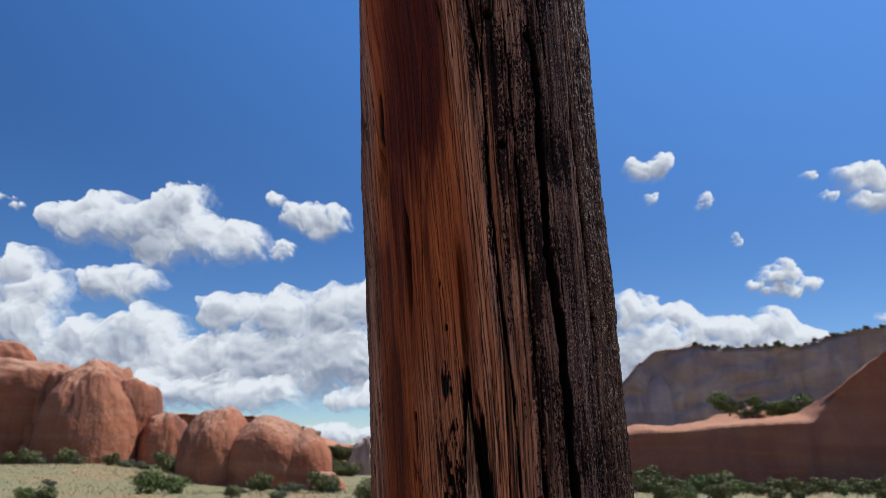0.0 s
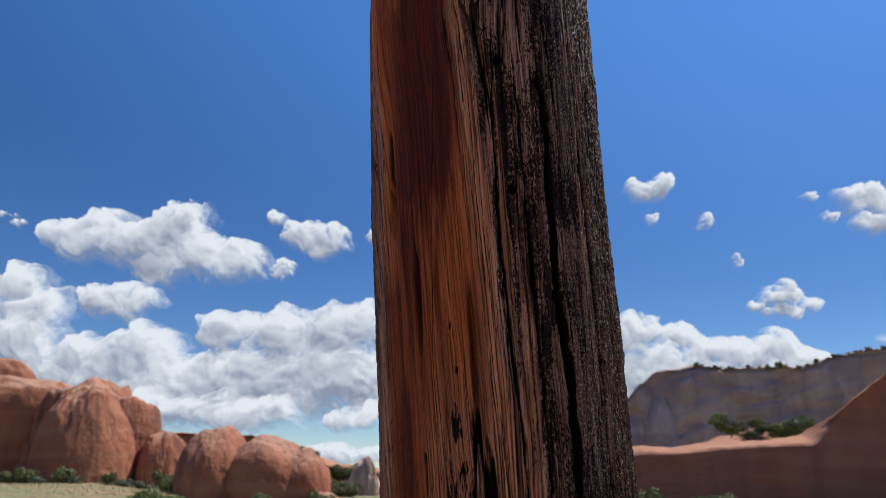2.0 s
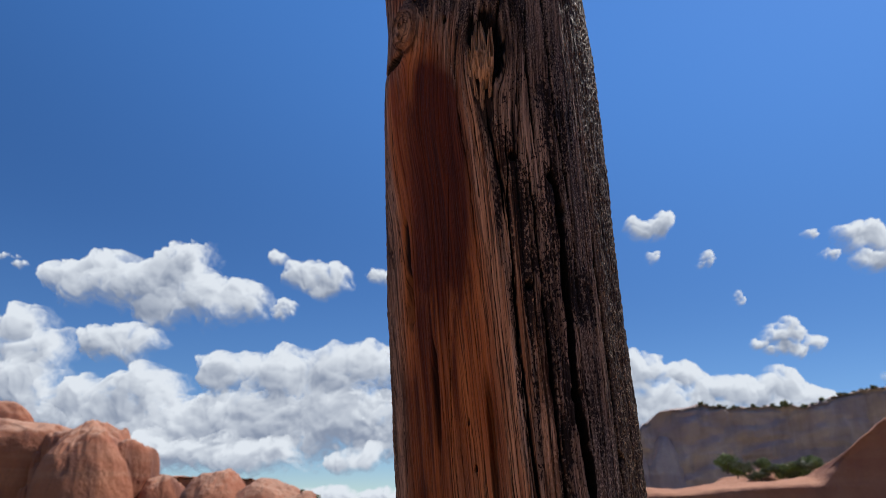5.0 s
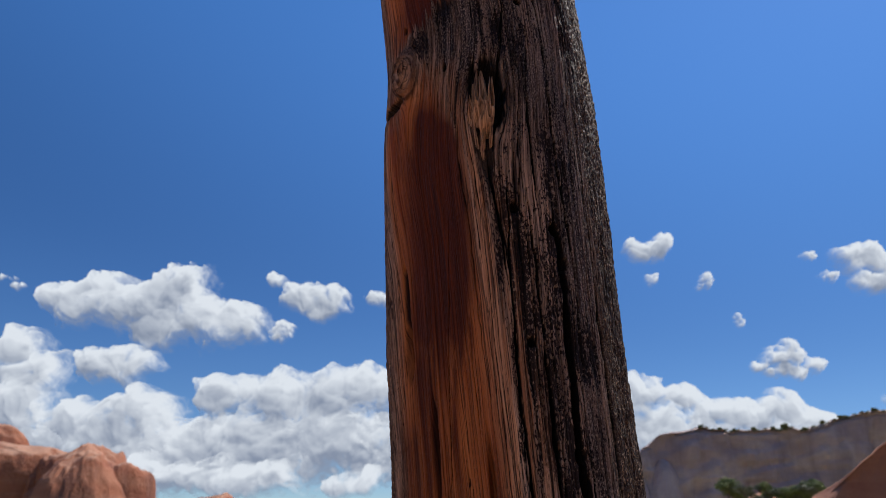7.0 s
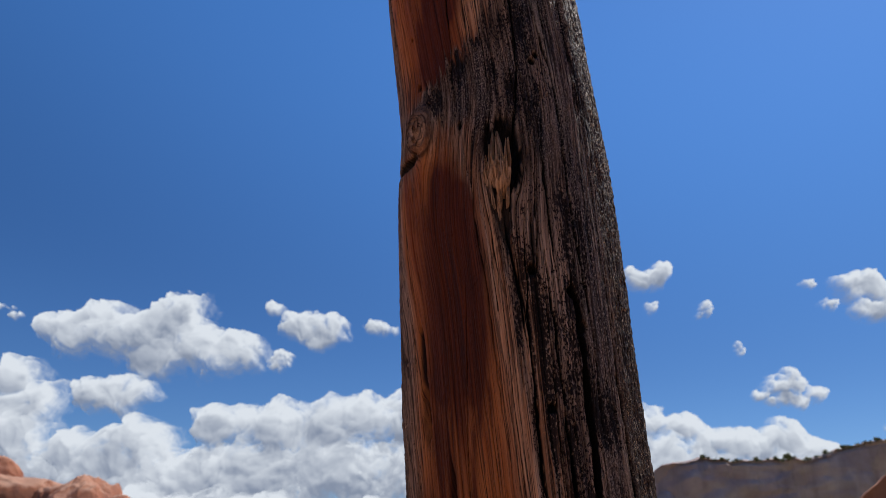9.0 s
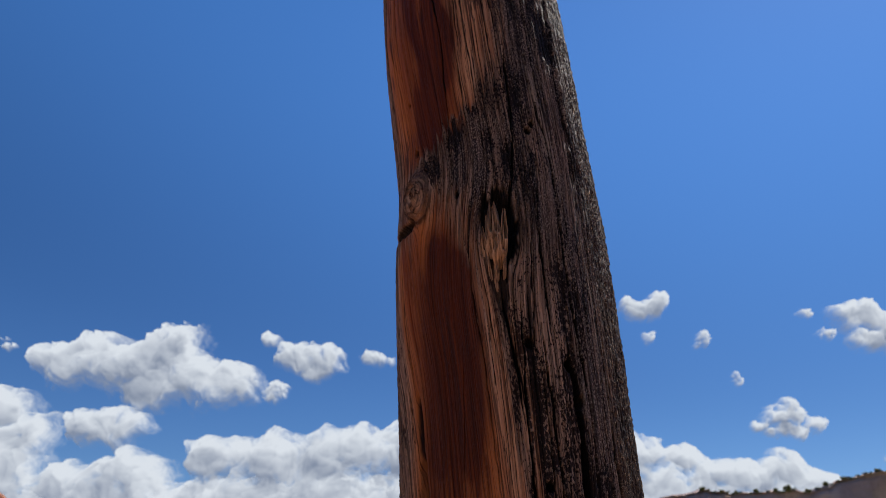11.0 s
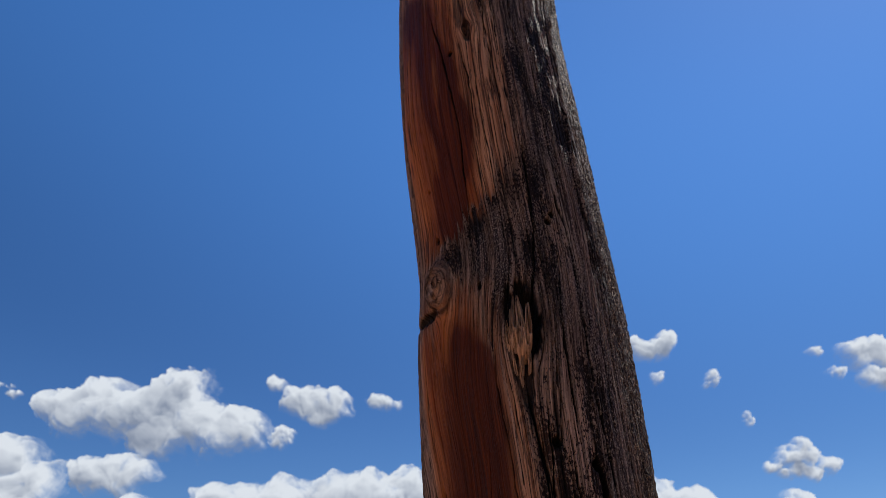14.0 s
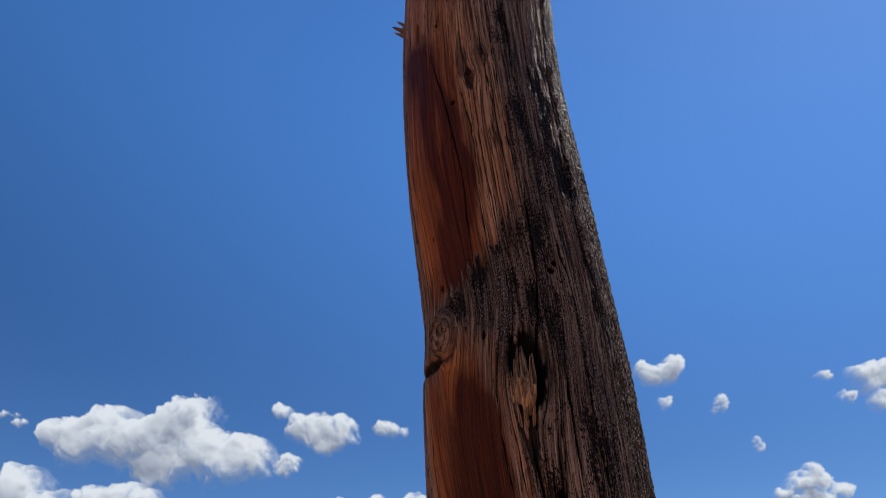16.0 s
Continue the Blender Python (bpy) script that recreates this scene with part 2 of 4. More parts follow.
def leaf_material(name, dark, light):
    s = Shade(name, 0.7)
    n = s.node("ShaderNodeNewGeometry").outputs["Random Per Island"]
    return s.finish(s.mix(n, dark, light))


def bark_material():
    s = Shade("shrub_bark", 0.9)
    n = s.noise(s.scaled(s.place(), (30, 30, 5)), 1, 3)
    return s.finish(s.mix(n, (0.07, 0.05, 0.04), (0.20, 0.16, 0.12)), n, 0.5, 0.01)


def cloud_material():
    """Vapour of the far sky: it thins out at its rim and glows, its light and shade painted into the glow."""
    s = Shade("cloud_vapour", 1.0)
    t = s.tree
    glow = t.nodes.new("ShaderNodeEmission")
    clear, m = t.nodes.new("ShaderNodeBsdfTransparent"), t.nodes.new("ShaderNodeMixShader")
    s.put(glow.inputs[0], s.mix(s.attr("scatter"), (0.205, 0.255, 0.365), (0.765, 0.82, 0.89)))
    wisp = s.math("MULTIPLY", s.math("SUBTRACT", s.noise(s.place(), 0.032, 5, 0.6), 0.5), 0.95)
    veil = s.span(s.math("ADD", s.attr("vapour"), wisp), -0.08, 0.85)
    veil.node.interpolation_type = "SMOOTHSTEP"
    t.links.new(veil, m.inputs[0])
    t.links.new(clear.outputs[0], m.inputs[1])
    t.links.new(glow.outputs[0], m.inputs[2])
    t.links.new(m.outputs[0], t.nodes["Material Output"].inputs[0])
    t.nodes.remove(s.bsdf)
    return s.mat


WOOD = wood_material()
TORN = torn_material()
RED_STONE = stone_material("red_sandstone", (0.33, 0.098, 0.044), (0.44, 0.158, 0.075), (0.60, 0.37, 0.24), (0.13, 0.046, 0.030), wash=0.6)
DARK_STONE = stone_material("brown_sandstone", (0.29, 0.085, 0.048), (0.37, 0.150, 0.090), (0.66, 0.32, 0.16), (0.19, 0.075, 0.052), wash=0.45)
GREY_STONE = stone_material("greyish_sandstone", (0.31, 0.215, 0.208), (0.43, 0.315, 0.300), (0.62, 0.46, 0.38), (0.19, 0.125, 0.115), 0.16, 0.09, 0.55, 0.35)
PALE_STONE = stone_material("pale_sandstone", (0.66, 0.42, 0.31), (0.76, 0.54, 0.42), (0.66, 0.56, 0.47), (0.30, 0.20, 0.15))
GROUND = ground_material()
JUNIPER = leaf_material("juniper_leaf", (0.065, 0.075, 0.018), (0.19, 0.19, 0.050))
SAGE = leaf_material("sagebrush_leaf", (0.075, 0.095, 0.040), (0.165, 0.18, 0.095))
GREEN = leaf_material("oak_leaf", (0.075, 0.110, 0.022), (0.21, 0.25, 0.060))
STRAW = leaf_material("grass_blade", (0.21, 0.205, 0.085), (0.37, 0.33, 0.16))
BARK = bark_material()
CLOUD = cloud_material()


# ---- ground ----
def ground_height(x, y):
    h = -1.5 * step(8, 55, y)
    h = h + step(60, 105, y) * (-1.2 + 3.1 * step(20, 58, -x))
    return h + 0.25 * fbm(x * 0.08, y * 0.08) * step(4, 20, np.hypot(x, y))


def build_ground():
    a = np.linspace(-1, 1, 241)
    axis = np.sign(a) * (np.abs(a) * 90 + 3900 * np.abs(a) ** 5)
    x, y = np.meshgrid(axis, axis + 40)
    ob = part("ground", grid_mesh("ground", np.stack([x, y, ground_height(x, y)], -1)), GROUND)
    tagged(ob, "dry grassland with patches of reddish bare soil, unseen red soil added round the post for warm bounce", "ground", kind="structure")


build_ground()


# ---- rocks ----
def lobe_points(cx, cy, base, a, b, top, box=0.6, lean=0.0, flute=0.05, slot=0.45, rows=110, cols=200, seed=0.0):
    """A rounded block from base to top: a and b its half sizes, box how square its upright section is."""
    v = np.linspace(0, 1, rows)[:, None] ** 0.8
    ang = np.linspace(0, 2 * math.pi, cols, endpoint=False)[None, :]
    r = np.sqrt(np.clip(1 - v ** (2 / box), 0, 1))
    c, s = np.cos(ang), np.sin(ang)
    r = np.broadcast_to(r, (rows, cols))
    height = (top - base) * v
    px, py = c * r, s * r
    size = max(a, b)
    q = 2.2 + seed
    slots = -np.abs(fbm(c * 2.1 + q, s * 2.1 + q, v * 0.7, 5, 0.5)) * 1.6 + 0.25
    lumps = fbm(c * 1.3 + q * 2, s * 1.3 - q, v * 1.6, 4)
    shelf = fbm(c * 0.5 + q, s * 0.5, v * 9.0 + q, 3)
    k = 1 + flute * 3.4 * slot * slots * (1 - 0.5 * v) + flute * 5.5 * lumps + flute * 0.5 * shelf
    pits = fbm(c * 6 + q, s * 6 - q, v * 7 + q, 4)
    k = k + flute * 1.3 * pits - flute * 1.6 * step(0.16, 0.34, fbm(c * 2.6 - q, s * 2.6 + q, v * 2.4, 3))
    x = cx + px * a * k + lean * v * a
    y = cy + py * b * k
    z = base + height * (1 + 0.14 * fbm(px * 2.0 + q, py * 2.0 - q, 0, 4)) + 0 * c
    x = x + size * 0.02 * fbm(x * 0.5, y * 0.5, z * 0.5, 4)
    return np.stack([x, y, z], -1)


def join_grids(name, grids, closed):
    """Several grids as one mesh."""
    verts, quads, start = [], [], 0
    for g in grids:
        rows, cols = g.shape[:2]
        r = np.arange(rows - 1)[:, None]
        c = np.arange(cols if closed else cols - 1)[None, :]
        d = (c + 1) % cols
        quads.append(np.stack([r * cols + c, r * cols + d, (r + 1) * cols + d, (r + 1) * cols + c], -1).reshape(-1, 4) + start)
        verts.append(g.reshape(-1, 3))
        start += rows * cols
    verts, quads = np.concatenate(verts), np.concatenate(quads)
    mesh = bpy.data.meshes.new(name)
    mesh.vertices.add(len(verts))
    mesh.vertices.foreach_set("co", verts.reshape(-1).astype(np.float32))
    mesh.loops.add(quads.size)
    mesh.loops.foreach_set("vertex_index", quads.reshape(-1).astype(np.int32))
    mesh.polygons.add(len(quads))
    mesh.polygons.foreach_set("loop_start", np.arange(0, quads.size, 4, dtype=np.int32))
    mesh.polygons.foreach_set("use_smooth", np.ones(len(quads), dtype=bool))
    mesh.update()
    return mesh


def rock(lobes, material, label, name="sandstone_dome"):
    ob = part(name, join_grids(name, [lobe_points(**lobe) for lobe in lobes], True), material)
    return tagged(ob, label, "rock formation")


gully = [dict(cx=-72.6 + 1.6 * math.sin(2.3 * i), cy=137.6 + 0.35 * i, base=-2.5 + 1.15 * i, a=1.5 - 0.05 * i, b=1.6, top=1.4 + 1.25 * i, box=0.5, flute=0.08, rows=30, cols=48, seed=0.7 * i) for i in range(11)]
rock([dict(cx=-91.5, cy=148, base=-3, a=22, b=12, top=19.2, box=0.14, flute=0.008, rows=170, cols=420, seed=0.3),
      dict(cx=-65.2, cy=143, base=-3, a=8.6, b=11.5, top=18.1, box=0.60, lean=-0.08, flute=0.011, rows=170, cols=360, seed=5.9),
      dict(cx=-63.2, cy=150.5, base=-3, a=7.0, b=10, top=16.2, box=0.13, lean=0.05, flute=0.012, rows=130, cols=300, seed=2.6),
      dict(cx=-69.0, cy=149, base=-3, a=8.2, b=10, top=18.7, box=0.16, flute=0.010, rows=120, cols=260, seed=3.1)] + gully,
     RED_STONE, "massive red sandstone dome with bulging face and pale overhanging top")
rock([dict(cx=-114, cy=176, base=-3, a=25, b=14, top=29.5, box=0.6, flute=0.03, seed=7.7)],
     RED_STONE, "tall red sandstone block rising behind the big dome")
rock([dict(cx=-53.2, cy=149, base=-3, a=4.9, b=7, top=9.9, box=0.56, flute=0.022, seed=2.9)],
     RED_STONE, "small red sandstone dome wedged between two larger ones")
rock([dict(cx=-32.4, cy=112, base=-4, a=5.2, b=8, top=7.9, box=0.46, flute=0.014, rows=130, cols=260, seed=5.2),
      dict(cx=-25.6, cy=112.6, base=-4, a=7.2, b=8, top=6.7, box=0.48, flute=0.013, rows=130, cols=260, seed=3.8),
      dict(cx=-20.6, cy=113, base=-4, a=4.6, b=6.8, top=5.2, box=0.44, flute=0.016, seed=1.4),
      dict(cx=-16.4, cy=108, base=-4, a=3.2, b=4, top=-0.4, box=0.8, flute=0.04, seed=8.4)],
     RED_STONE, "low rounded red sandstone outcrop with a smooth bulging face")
rock([dict(cx=-19.5, cy=196, base=-6, a=3.6, b=4, top=6.3, box=0.6, flute=0.08, seed=3.3)],
     PALE_STONE, "pale pinkish sandstone knob beside dark trees")


def cliff_points(line, y, depth, base, shelf=0.75, slope=3.0, rough=1.0, ledges=None, rows=90, cols=320, seed=0.0):
    """A long cliff: line gives its top's (x, z); an upright face, a sloping shelf at its top, and a back."""
    xs, zs = np.array(line, float).T
    zs = 1.5 + (zs - 1.5) * (y + 0.35 * depth) / y
    xs = xs * (y + 0.25 * depth) / y
    x = np.linspace(xs[0], xs[-1], cols)[None, :]
    top = np.interp(x, xs, zs)
    top = top + 0.5 * rough * fbm(x * 0.12 + seed, seed, 0, 5)
    v = np.linspace(0, 1, rows)[:, None]
    run = np.interp(v, [0, 0.55, 0.6, 0.85, 1.0], [0, 0.06, 0.09, 0.35, 1.0])
    keep = shelf + (0.985 - shelf) * step(7.0, 10.0, top)          # the shelf thins out where the wall climbs
    low = np.interp(v, [0, 0.55, 0.6], [0, 0.97, 1.0])
    rise = np.where(v <= 0.6, low * keep, np.where(v <= 0.85, keep + (1 - keep) * (v - 0.6) / 0.25, (1 - v) / 0.15))
    z = base + (top - base) * rise
    yy = y + depth * run * (1 - 0.8 * step(7.0, 10.0, top) * step(0.6, 0.7, v) * step(1.0, 0.85, v))
    face = step(0.0, 0.12, v) * (1 - step(0.55, 0.9, v) * 0.6)
    yy = yy + face * rough * (3.4 * fbm(x * 0.10 + seed, z * 0.03, seed, 5) + 0.5 * fbm(x * 0.05, z * 0.45, seed + 3, 4))
    z = z + rough * 0.8 * fbm(x * 0.25, yy * 0.25, seed, 4) * step(0.5, 0.62, v)
    if ledges:                                                      # tilted benches that weather back one above the other
        start, end, tall, tilt, out = ledges
        u = (z + tilt * (x - start) + 5 * fbm(x * 0.05, z * 0.05, seed + 5, 3)) / tall
        stair = np.floor(u) + step(0.62, 1.0, u - np.floor(u)) - u
        yy = yy + out * stair * step(end, end - 25, x) * step(0.02, 0.1, v) * step(0.62, 0.5, v)
    return np.stack([x + 0 * v, yy, z], -1)


def cliff(name, material, label, **shape):
    points = cliff_points(**shape)
    tagged(part(name, grid_mesh(name, points), material), label, "rock formation")
    return points


cliff("sandstone_ledge", DARK_STONE, "dark red sandstone cliff in shade with a sunlit upper ledge",
      line=[(8, 2.0), (16, 4.2), (23.4, 5.0), (29, 5.2), (34.6, 5.8), (43, 6.5), (46.2, 8.9), (50.9, 12.4), (56.2, 15.3), (75, 22), (120, 28)],
      y=92, depth=14, base=-4.5, shelf=0.93, rough=0.85, seed=1.7)
RIDGE = cliff("sandstone_ridge", GREY_STONE, "long greyish sandstone ridge in shade with scrub along its crest",
      line=[(46, 4), (58, 22), (68, 31.6), (77, 37.5), (90, 40.6), (100, 39.6), (130, 40.4), (139, 43.2), (167, 49), (230, 55), (330, 58)],
      y=280, depth=40, base=-6, shelf=0.93, rough=1.8, rows=170, cols=420, ledges=(46, 150, 8.0, -0.30, 1.6), seed=6.1)
for cx, cz, wide, seed in ((67.5, 27.0, 9.0, 1.1), (79.0, 31.5, 9.0, 2.2)):
    rock([dict(cx=cx, cy=285, base=cz - 24, a=wide, b=10, top=cz, box=1.15, lean=0.1, flute=0.035, rows=90, cols=160, seed=seed)],
         GREY_STONE, "pale weathered sandstone buttress on the shaded ridge", "rock_outcrop")
cliff("far_ridge", DARK_STONE, "far low dark ridge behind the red domes",
      line=[(-190, 14), (-110, 16.5), (-87, 15.3), (-62, 14.3), (-46, 9.7), (-35, 6), (-10, 3.5), (40, 4)],
      y=262, depth=60, base=-6, shelf=0.9, rough=1.0, seed=9.4)
rock([dict(cx=63, cy=152, base=-6, a=22, b=18, top=10.8, box=0.9, flute=0.04, seed=6.6)],
     DARK_STONE, "low talus mound under bright green scrub", "talus_mound")
rock([dict(cx=-27, cy=212, base=-6, a=15, b=14, top=3.2, box=0.9, flute=0.05, seed=8.6)],
     DARK_STONE, "low wooded rise between rock outcrops", "talus_mound")


# ---- shrubs and trees ----
def crown_mesh(name, seed, wide, tall, leaves, size, gaps=0.42):
    """Many small leaf blades in uneven clumps."""
    rng = np.random.default_rng(seed)
    clumps = rng.normal(size=(16, 3))
    clumps /= np.linalg.norm(clumps, axis=1)[:, None]
    clumps = clumps * rng.uniform(0.3, 0.85, (16, 1)) * (wide / 2, wide / 2, tall * 0.42) + (0, 0, tall * 0.55)
    radius = rng.uniform(0.16, 0.34, 16) * wide
    who = rng.integers(0, 16, leaves)
    way = rng.normal(size=(leaves, 3))
    way /= np.linalg.norm(way, axis=1)[:, None]
    at = clumps[who] + way * (radius[who] * rng.uniform(gaps, 1.0, leaves) ** 0.5)[:, None] * (1, 1, tall / wide * 0.9)
    at[:, 2] = np.maximum(at[:, 2], tall * 0.04)
    a = rng.normal(size=(leaves, 3))
    a /= np.linalg.norm(a, axis=1)[:, None]
    b = np.cross(a, way)
    b /= np.linalg.norm(b, axis=1)[:, None] + 1e-6
    length = size * rng.uniform(0.6, 1.4, (leaves, 1))
    verts = np.stack([at - a * length, at + b * length * 0.45, at + a * length, at - b * length * 0.45], 1).reshape(-1, 3)
    return soup_mesh(name, verts.tolist(), np.arange(leaves * 4).reshape(-1, 4).tolist())


def stem_mesh(name, seed, wide, tall):
    """A short tapered trunk that forks into limbs."""
    rng = np.random.default_rng(seed)
    verts, faces = [], []

    def limb(a, b, r0, r1):
        a, b = np.array(a), np.array(b)
        n = len(verts)
        for q, r in ((a, r0), ((a + b) / 2 + rng.normal(size=3) * r0 * 0.4, (r0 + r1) / 2), (b, r1)):
            for i in range(6):
                w = i * math.pi / 3
                verts.append((q[0] + r * math.cos(w), q[1] + r * math.sin(w), q[2]))
        for k in (0, 6):
            for i in range(6):
                j = (i + 1) % 6
                faces.append((n + k + i, n + k + j, n + k + 6 + j, n + k + 6 + i))

    fork = (0, 0, tall * 0.22)
    limb((0, 0, -0.12), fork, wide * 0.05, wide * 0.038)
    for i in range(6):
        w = i * 1.05 + rng.uniform(-0.3, 0.3)
        limb(fork, (math.cos(w) * wide * 0.28, math.sin(w) * wide * 0.28, tall * rng.uniform(0.5, 0.8)), wide * 0.026, wide * 0.008)
    return soup_mesh(name, verts, faces, True)


def shrub(name, seed, wide, tall, leaf, label, leaves=2600, size=0.07):
    ob = thing(name, (0, 0, -60), label, "shrub" if "tree" not in name else "tree", "scattered desert scrub")
    part("trunk", stem_mesh("trunk", seed, wide, tall), BARK, ob)
    part("crown", crown_mesh("crown", seed, wide, tall, leaves, size), leaf, ob)
    return ob


KINDS = {
    "juniper": [shrub("juniper_tree", 11 + i, 2.2, 1.9, JUNIPER, "dark green bushy juniper growing by the rocks", 3000, 0.085) for i in range(2)],
    "sage": [shrub("sagebrush", 31 + i, 1.7, 1.05, SAGE, "grey-green rounded sagebrush on dry grass", 2200, 0.06) for i in range(2)],
    "green": [shrub("scrub_oak", 51 + i, 2.2, 1.6, GREEN, "bright green leafy scrub oak bush", 2600, 0.085) for i in range(2)],
}
used = set()
rng = np.random.default_rng(5)


def plant(kind, x, y, scale, z=None, tall=1.0):
    ob = KINDS[kind][rng.integers(0, 2)]
    z = float(ground_height(np.array(x), np.array(y))) if z is None else z
    s = scale * rng.uniform(0.92, 1.08)
    m = pose(x, y, z - 0.28 * s * tall, 0, 0, rng.uniform(0, 360)) @ Matrix.Diagonal((s, s, s * tall, 1))
    if ob.name not in used:
        used.add(ob.name)
        ob.matrix_basis = m
        return
    twin = copy_thing(ob, m)
    twin.scale = (s, s, s * tall)


# open meadow
for kind, x, y, s in [("green", -26.2, 70, 1.5), ("green", -23.9, 70.5, 1.25), ("green", -29.3, 56, 0.75), ("juniper", -27.6, 55, 0.85),
                      ("juniper", -16.6, 62, 0.7), ("sage", -34, 64, 0.8), ("sage", -12.5, 60, 0.8), ("juniper", -5.2, 55, 0.95),
                      ("sage", -40, 80, 0.9), ("sage", -20, 78, 0.8), ("sage", -31, 85, 0.8)]:
    plant(kind, x, y, s)
# foot of the domes
for kind, x, y, s in [("juniper", -22.8, 98, 1.35), ("sage", -19.6, 98, 1.5), ("sage", -18.2, 97, 1.3), ("juniper", -14.6, 95, 1.6), ("sage", -13.2, 94, 1.3),
                      ("juniper", -33.2, 108, 1.8), ("juniper", -35.2, 112, 2.2), ("juniper", -38.5, 118, 2.0), ("juniper", -41.2, 120, 1.6),
                      ("juniper", -44, 124, 1.8), ("sage", -47, 122, 1.5), ("sage", -50, 123, 1.6), ("juniper", -53, 125, 1.2), ("sage", -58, 124, 1.6),
                      ("juniper", -60.5, 125, 1.6), ("sage", -64, 124, 1.4), ("juniper", -66.5, 125, 1.5), ("juniper", -69.5, 125, 1.3),
                      ("sage", -72, 124, 1.5), ("juniper", -75, 126, 1.7)]:
    plant(kind, x, y, s)
# foot of the shaded ledge
for kind, x, y, s in [("green", 24.5, 84, 1.2), ("green", 26.8, 83, 1.5), ("juniper", 23, 87, 1.9), ("sage", 29.4, 82, 1.1), ("juniper", 31.5, 87, 1.7),
                      ("green", 34, 84, 0.9), ("juniper", 36.5, 87, 1.7), ("green", 39, 85, 1.1), ("juniper", 42, 87, 1.9), ("juniper", 46, 87, 1.7),
                      ("green", 44, 84, 0.9), ("juniper", 50, 86, 2.0), ("juniper", 53, 87, 1.8),
                      ("juniper", 21.5, 82, 1.4), ("sage", 24, 78, 1.3), ("juniper", 27.5, 79, 1.4), ("green", 30.5, 79, 1.2), ("sage", 32.5, 77, 1.2),
                      ("juniper", 34.5, 79, 1.6), ("green", 37, 80, 1.0), ("juniper", 39.5, 78, 1.5), ("sage", 41.5, 79, 1.3), ("juniper", 43.5, 79, 1.6),
                      ("juniper", 12, 57, 0.8), ("sage", 14, 58, 0.8), ("juniper", 16, 57, 0.9), ("green", 18, 58, 0.9), ("juniper", 20, 57, 0.9), ("sage", 22, 58, 0.8),
                      ("juniper", 24, 57, 1.0), ("juniper", 26, 58, 0.9), ("sage", 28, 57, 0.8), ("juniper", 30, 58, 1.0), ("juniper", 32, 57, 1.0), ("juniper", 34.4, 58, 1.0),
                      ("sage", 18, 66, 0.9), ("juniper", 20, 67, 1.0), ("sage", 22.2, 65, 1.0), ("green", 24.4, 67, 1.0), ("juniper", 26.6, 66, 1.1), ("sage", 28.8, 65, 1.0),
                      ("juniper", 31, 67, 1.2), ("green", 33.4, 66, 1.0), ("juniper", 35.6, 67, 1.2), ("sage", 38, 66, 1.1), ("juniper", 40.4, 67, 1.2), ("juniper", 43, 68, 1.2),
                      ("juniper", 46.5, 80, 1.6), ("green", 48.5, 79, 1.0), ("juniper", 51, 80, 1.7), ("juniper", 54, 82, 1.8)]:
    if (y > 70 or kind != "sage") and (x < 0.37 * y or y > 83 or rng.uniform() < 0.8):
        plant(kind, x, y, s * (0.62 if x > 0.37 * y else 0.95))
# on the talus, the wooded rise and the crests
for i in range(26):
    plant("sage" if i % 3 else "green", 52 + i * 0.8 + rng.uniform(-0.6, 0.6), 143 + rng.uniform(-3, 3), rng.uniform(1.2, 2.0), 9.7 + rng.uniform(-0.9, 1.2))
for i in range(9):
    plant("juniper", -29 + i * 0.95, 180 + rng.uniform(-5, 5), rng.uniform(1.9, 2.8))
for i in range(14):
    plant("juniper", -34 + i * 1.1, 203 + rng.uniform(-3, 3), rng.uniform(1.4, 2.2), 0.8 + rng.uniform(-1, 1))
for k in range(46):
    x = 90 + 95 * ((k + rng.uniform(-0.4, 0.4)) / 46)
    col = RIDGE[:, np.argmin(np.abs(RIDGE[0, :, 0] - x * 1.05))]
    top = col[np.argmax(col[:, 2])]
    plant("juniper" if k % 3 == 0 else "sage", float(top[0]), float(top[1]) - 0.8, rng.uniform(0.6, 1.15) * (1.4 if k % 5 == 0 else 1.0), float(top[2]) - 0.5)
for x, z in [(-24, 5.0), (-20.5, 4.6), (-18.8, 4.2)]:
    plant("juniper", x, 113, 0.8, z)


def grass_tufts():
    """Straw-coloured tufts over the meadow, too many to count."""
    r = np.random.default_rng(9)
    n = 9000
    x, y = r.uniform(-75, 60, n), r.uniform(35, 122, n)
    z = ground_height(x, y)
    at = np.stack([x, y, z], -1)
    verts, faces = [], []
    for k in range(4):
        w = r.uniform(0, 2 * math.pi, n)
        h, lean = r.uniform(0.08, 0.24, n), r.uniform(0.05, 0.2, n)
        side = np.stack([np.cos(w + 1.57), np.sin(w + 1.57), 0 * w], -1) * 0.035
        tip = at + np.stack([np.cos(w) * lean, np.sin(w) * lean, h], -1)
        verts.append(np.stack([at - side - (0, 0, 0.03), at + side - (0, 0, 0.03), tip], 1).reshape(-1, 3))
    verts = np.concatenate(verts)
    faces = np.arange(len(verts)).reshape(-1, 3)
    ob = part("grass", soup_mesh("grass", verts.tolist(), faces.tolist()), STRAW)
    tagged(ob, "straw-coloured tufts of dry grass over the meadow", "grass", kind="stuff")


grass_tufts()


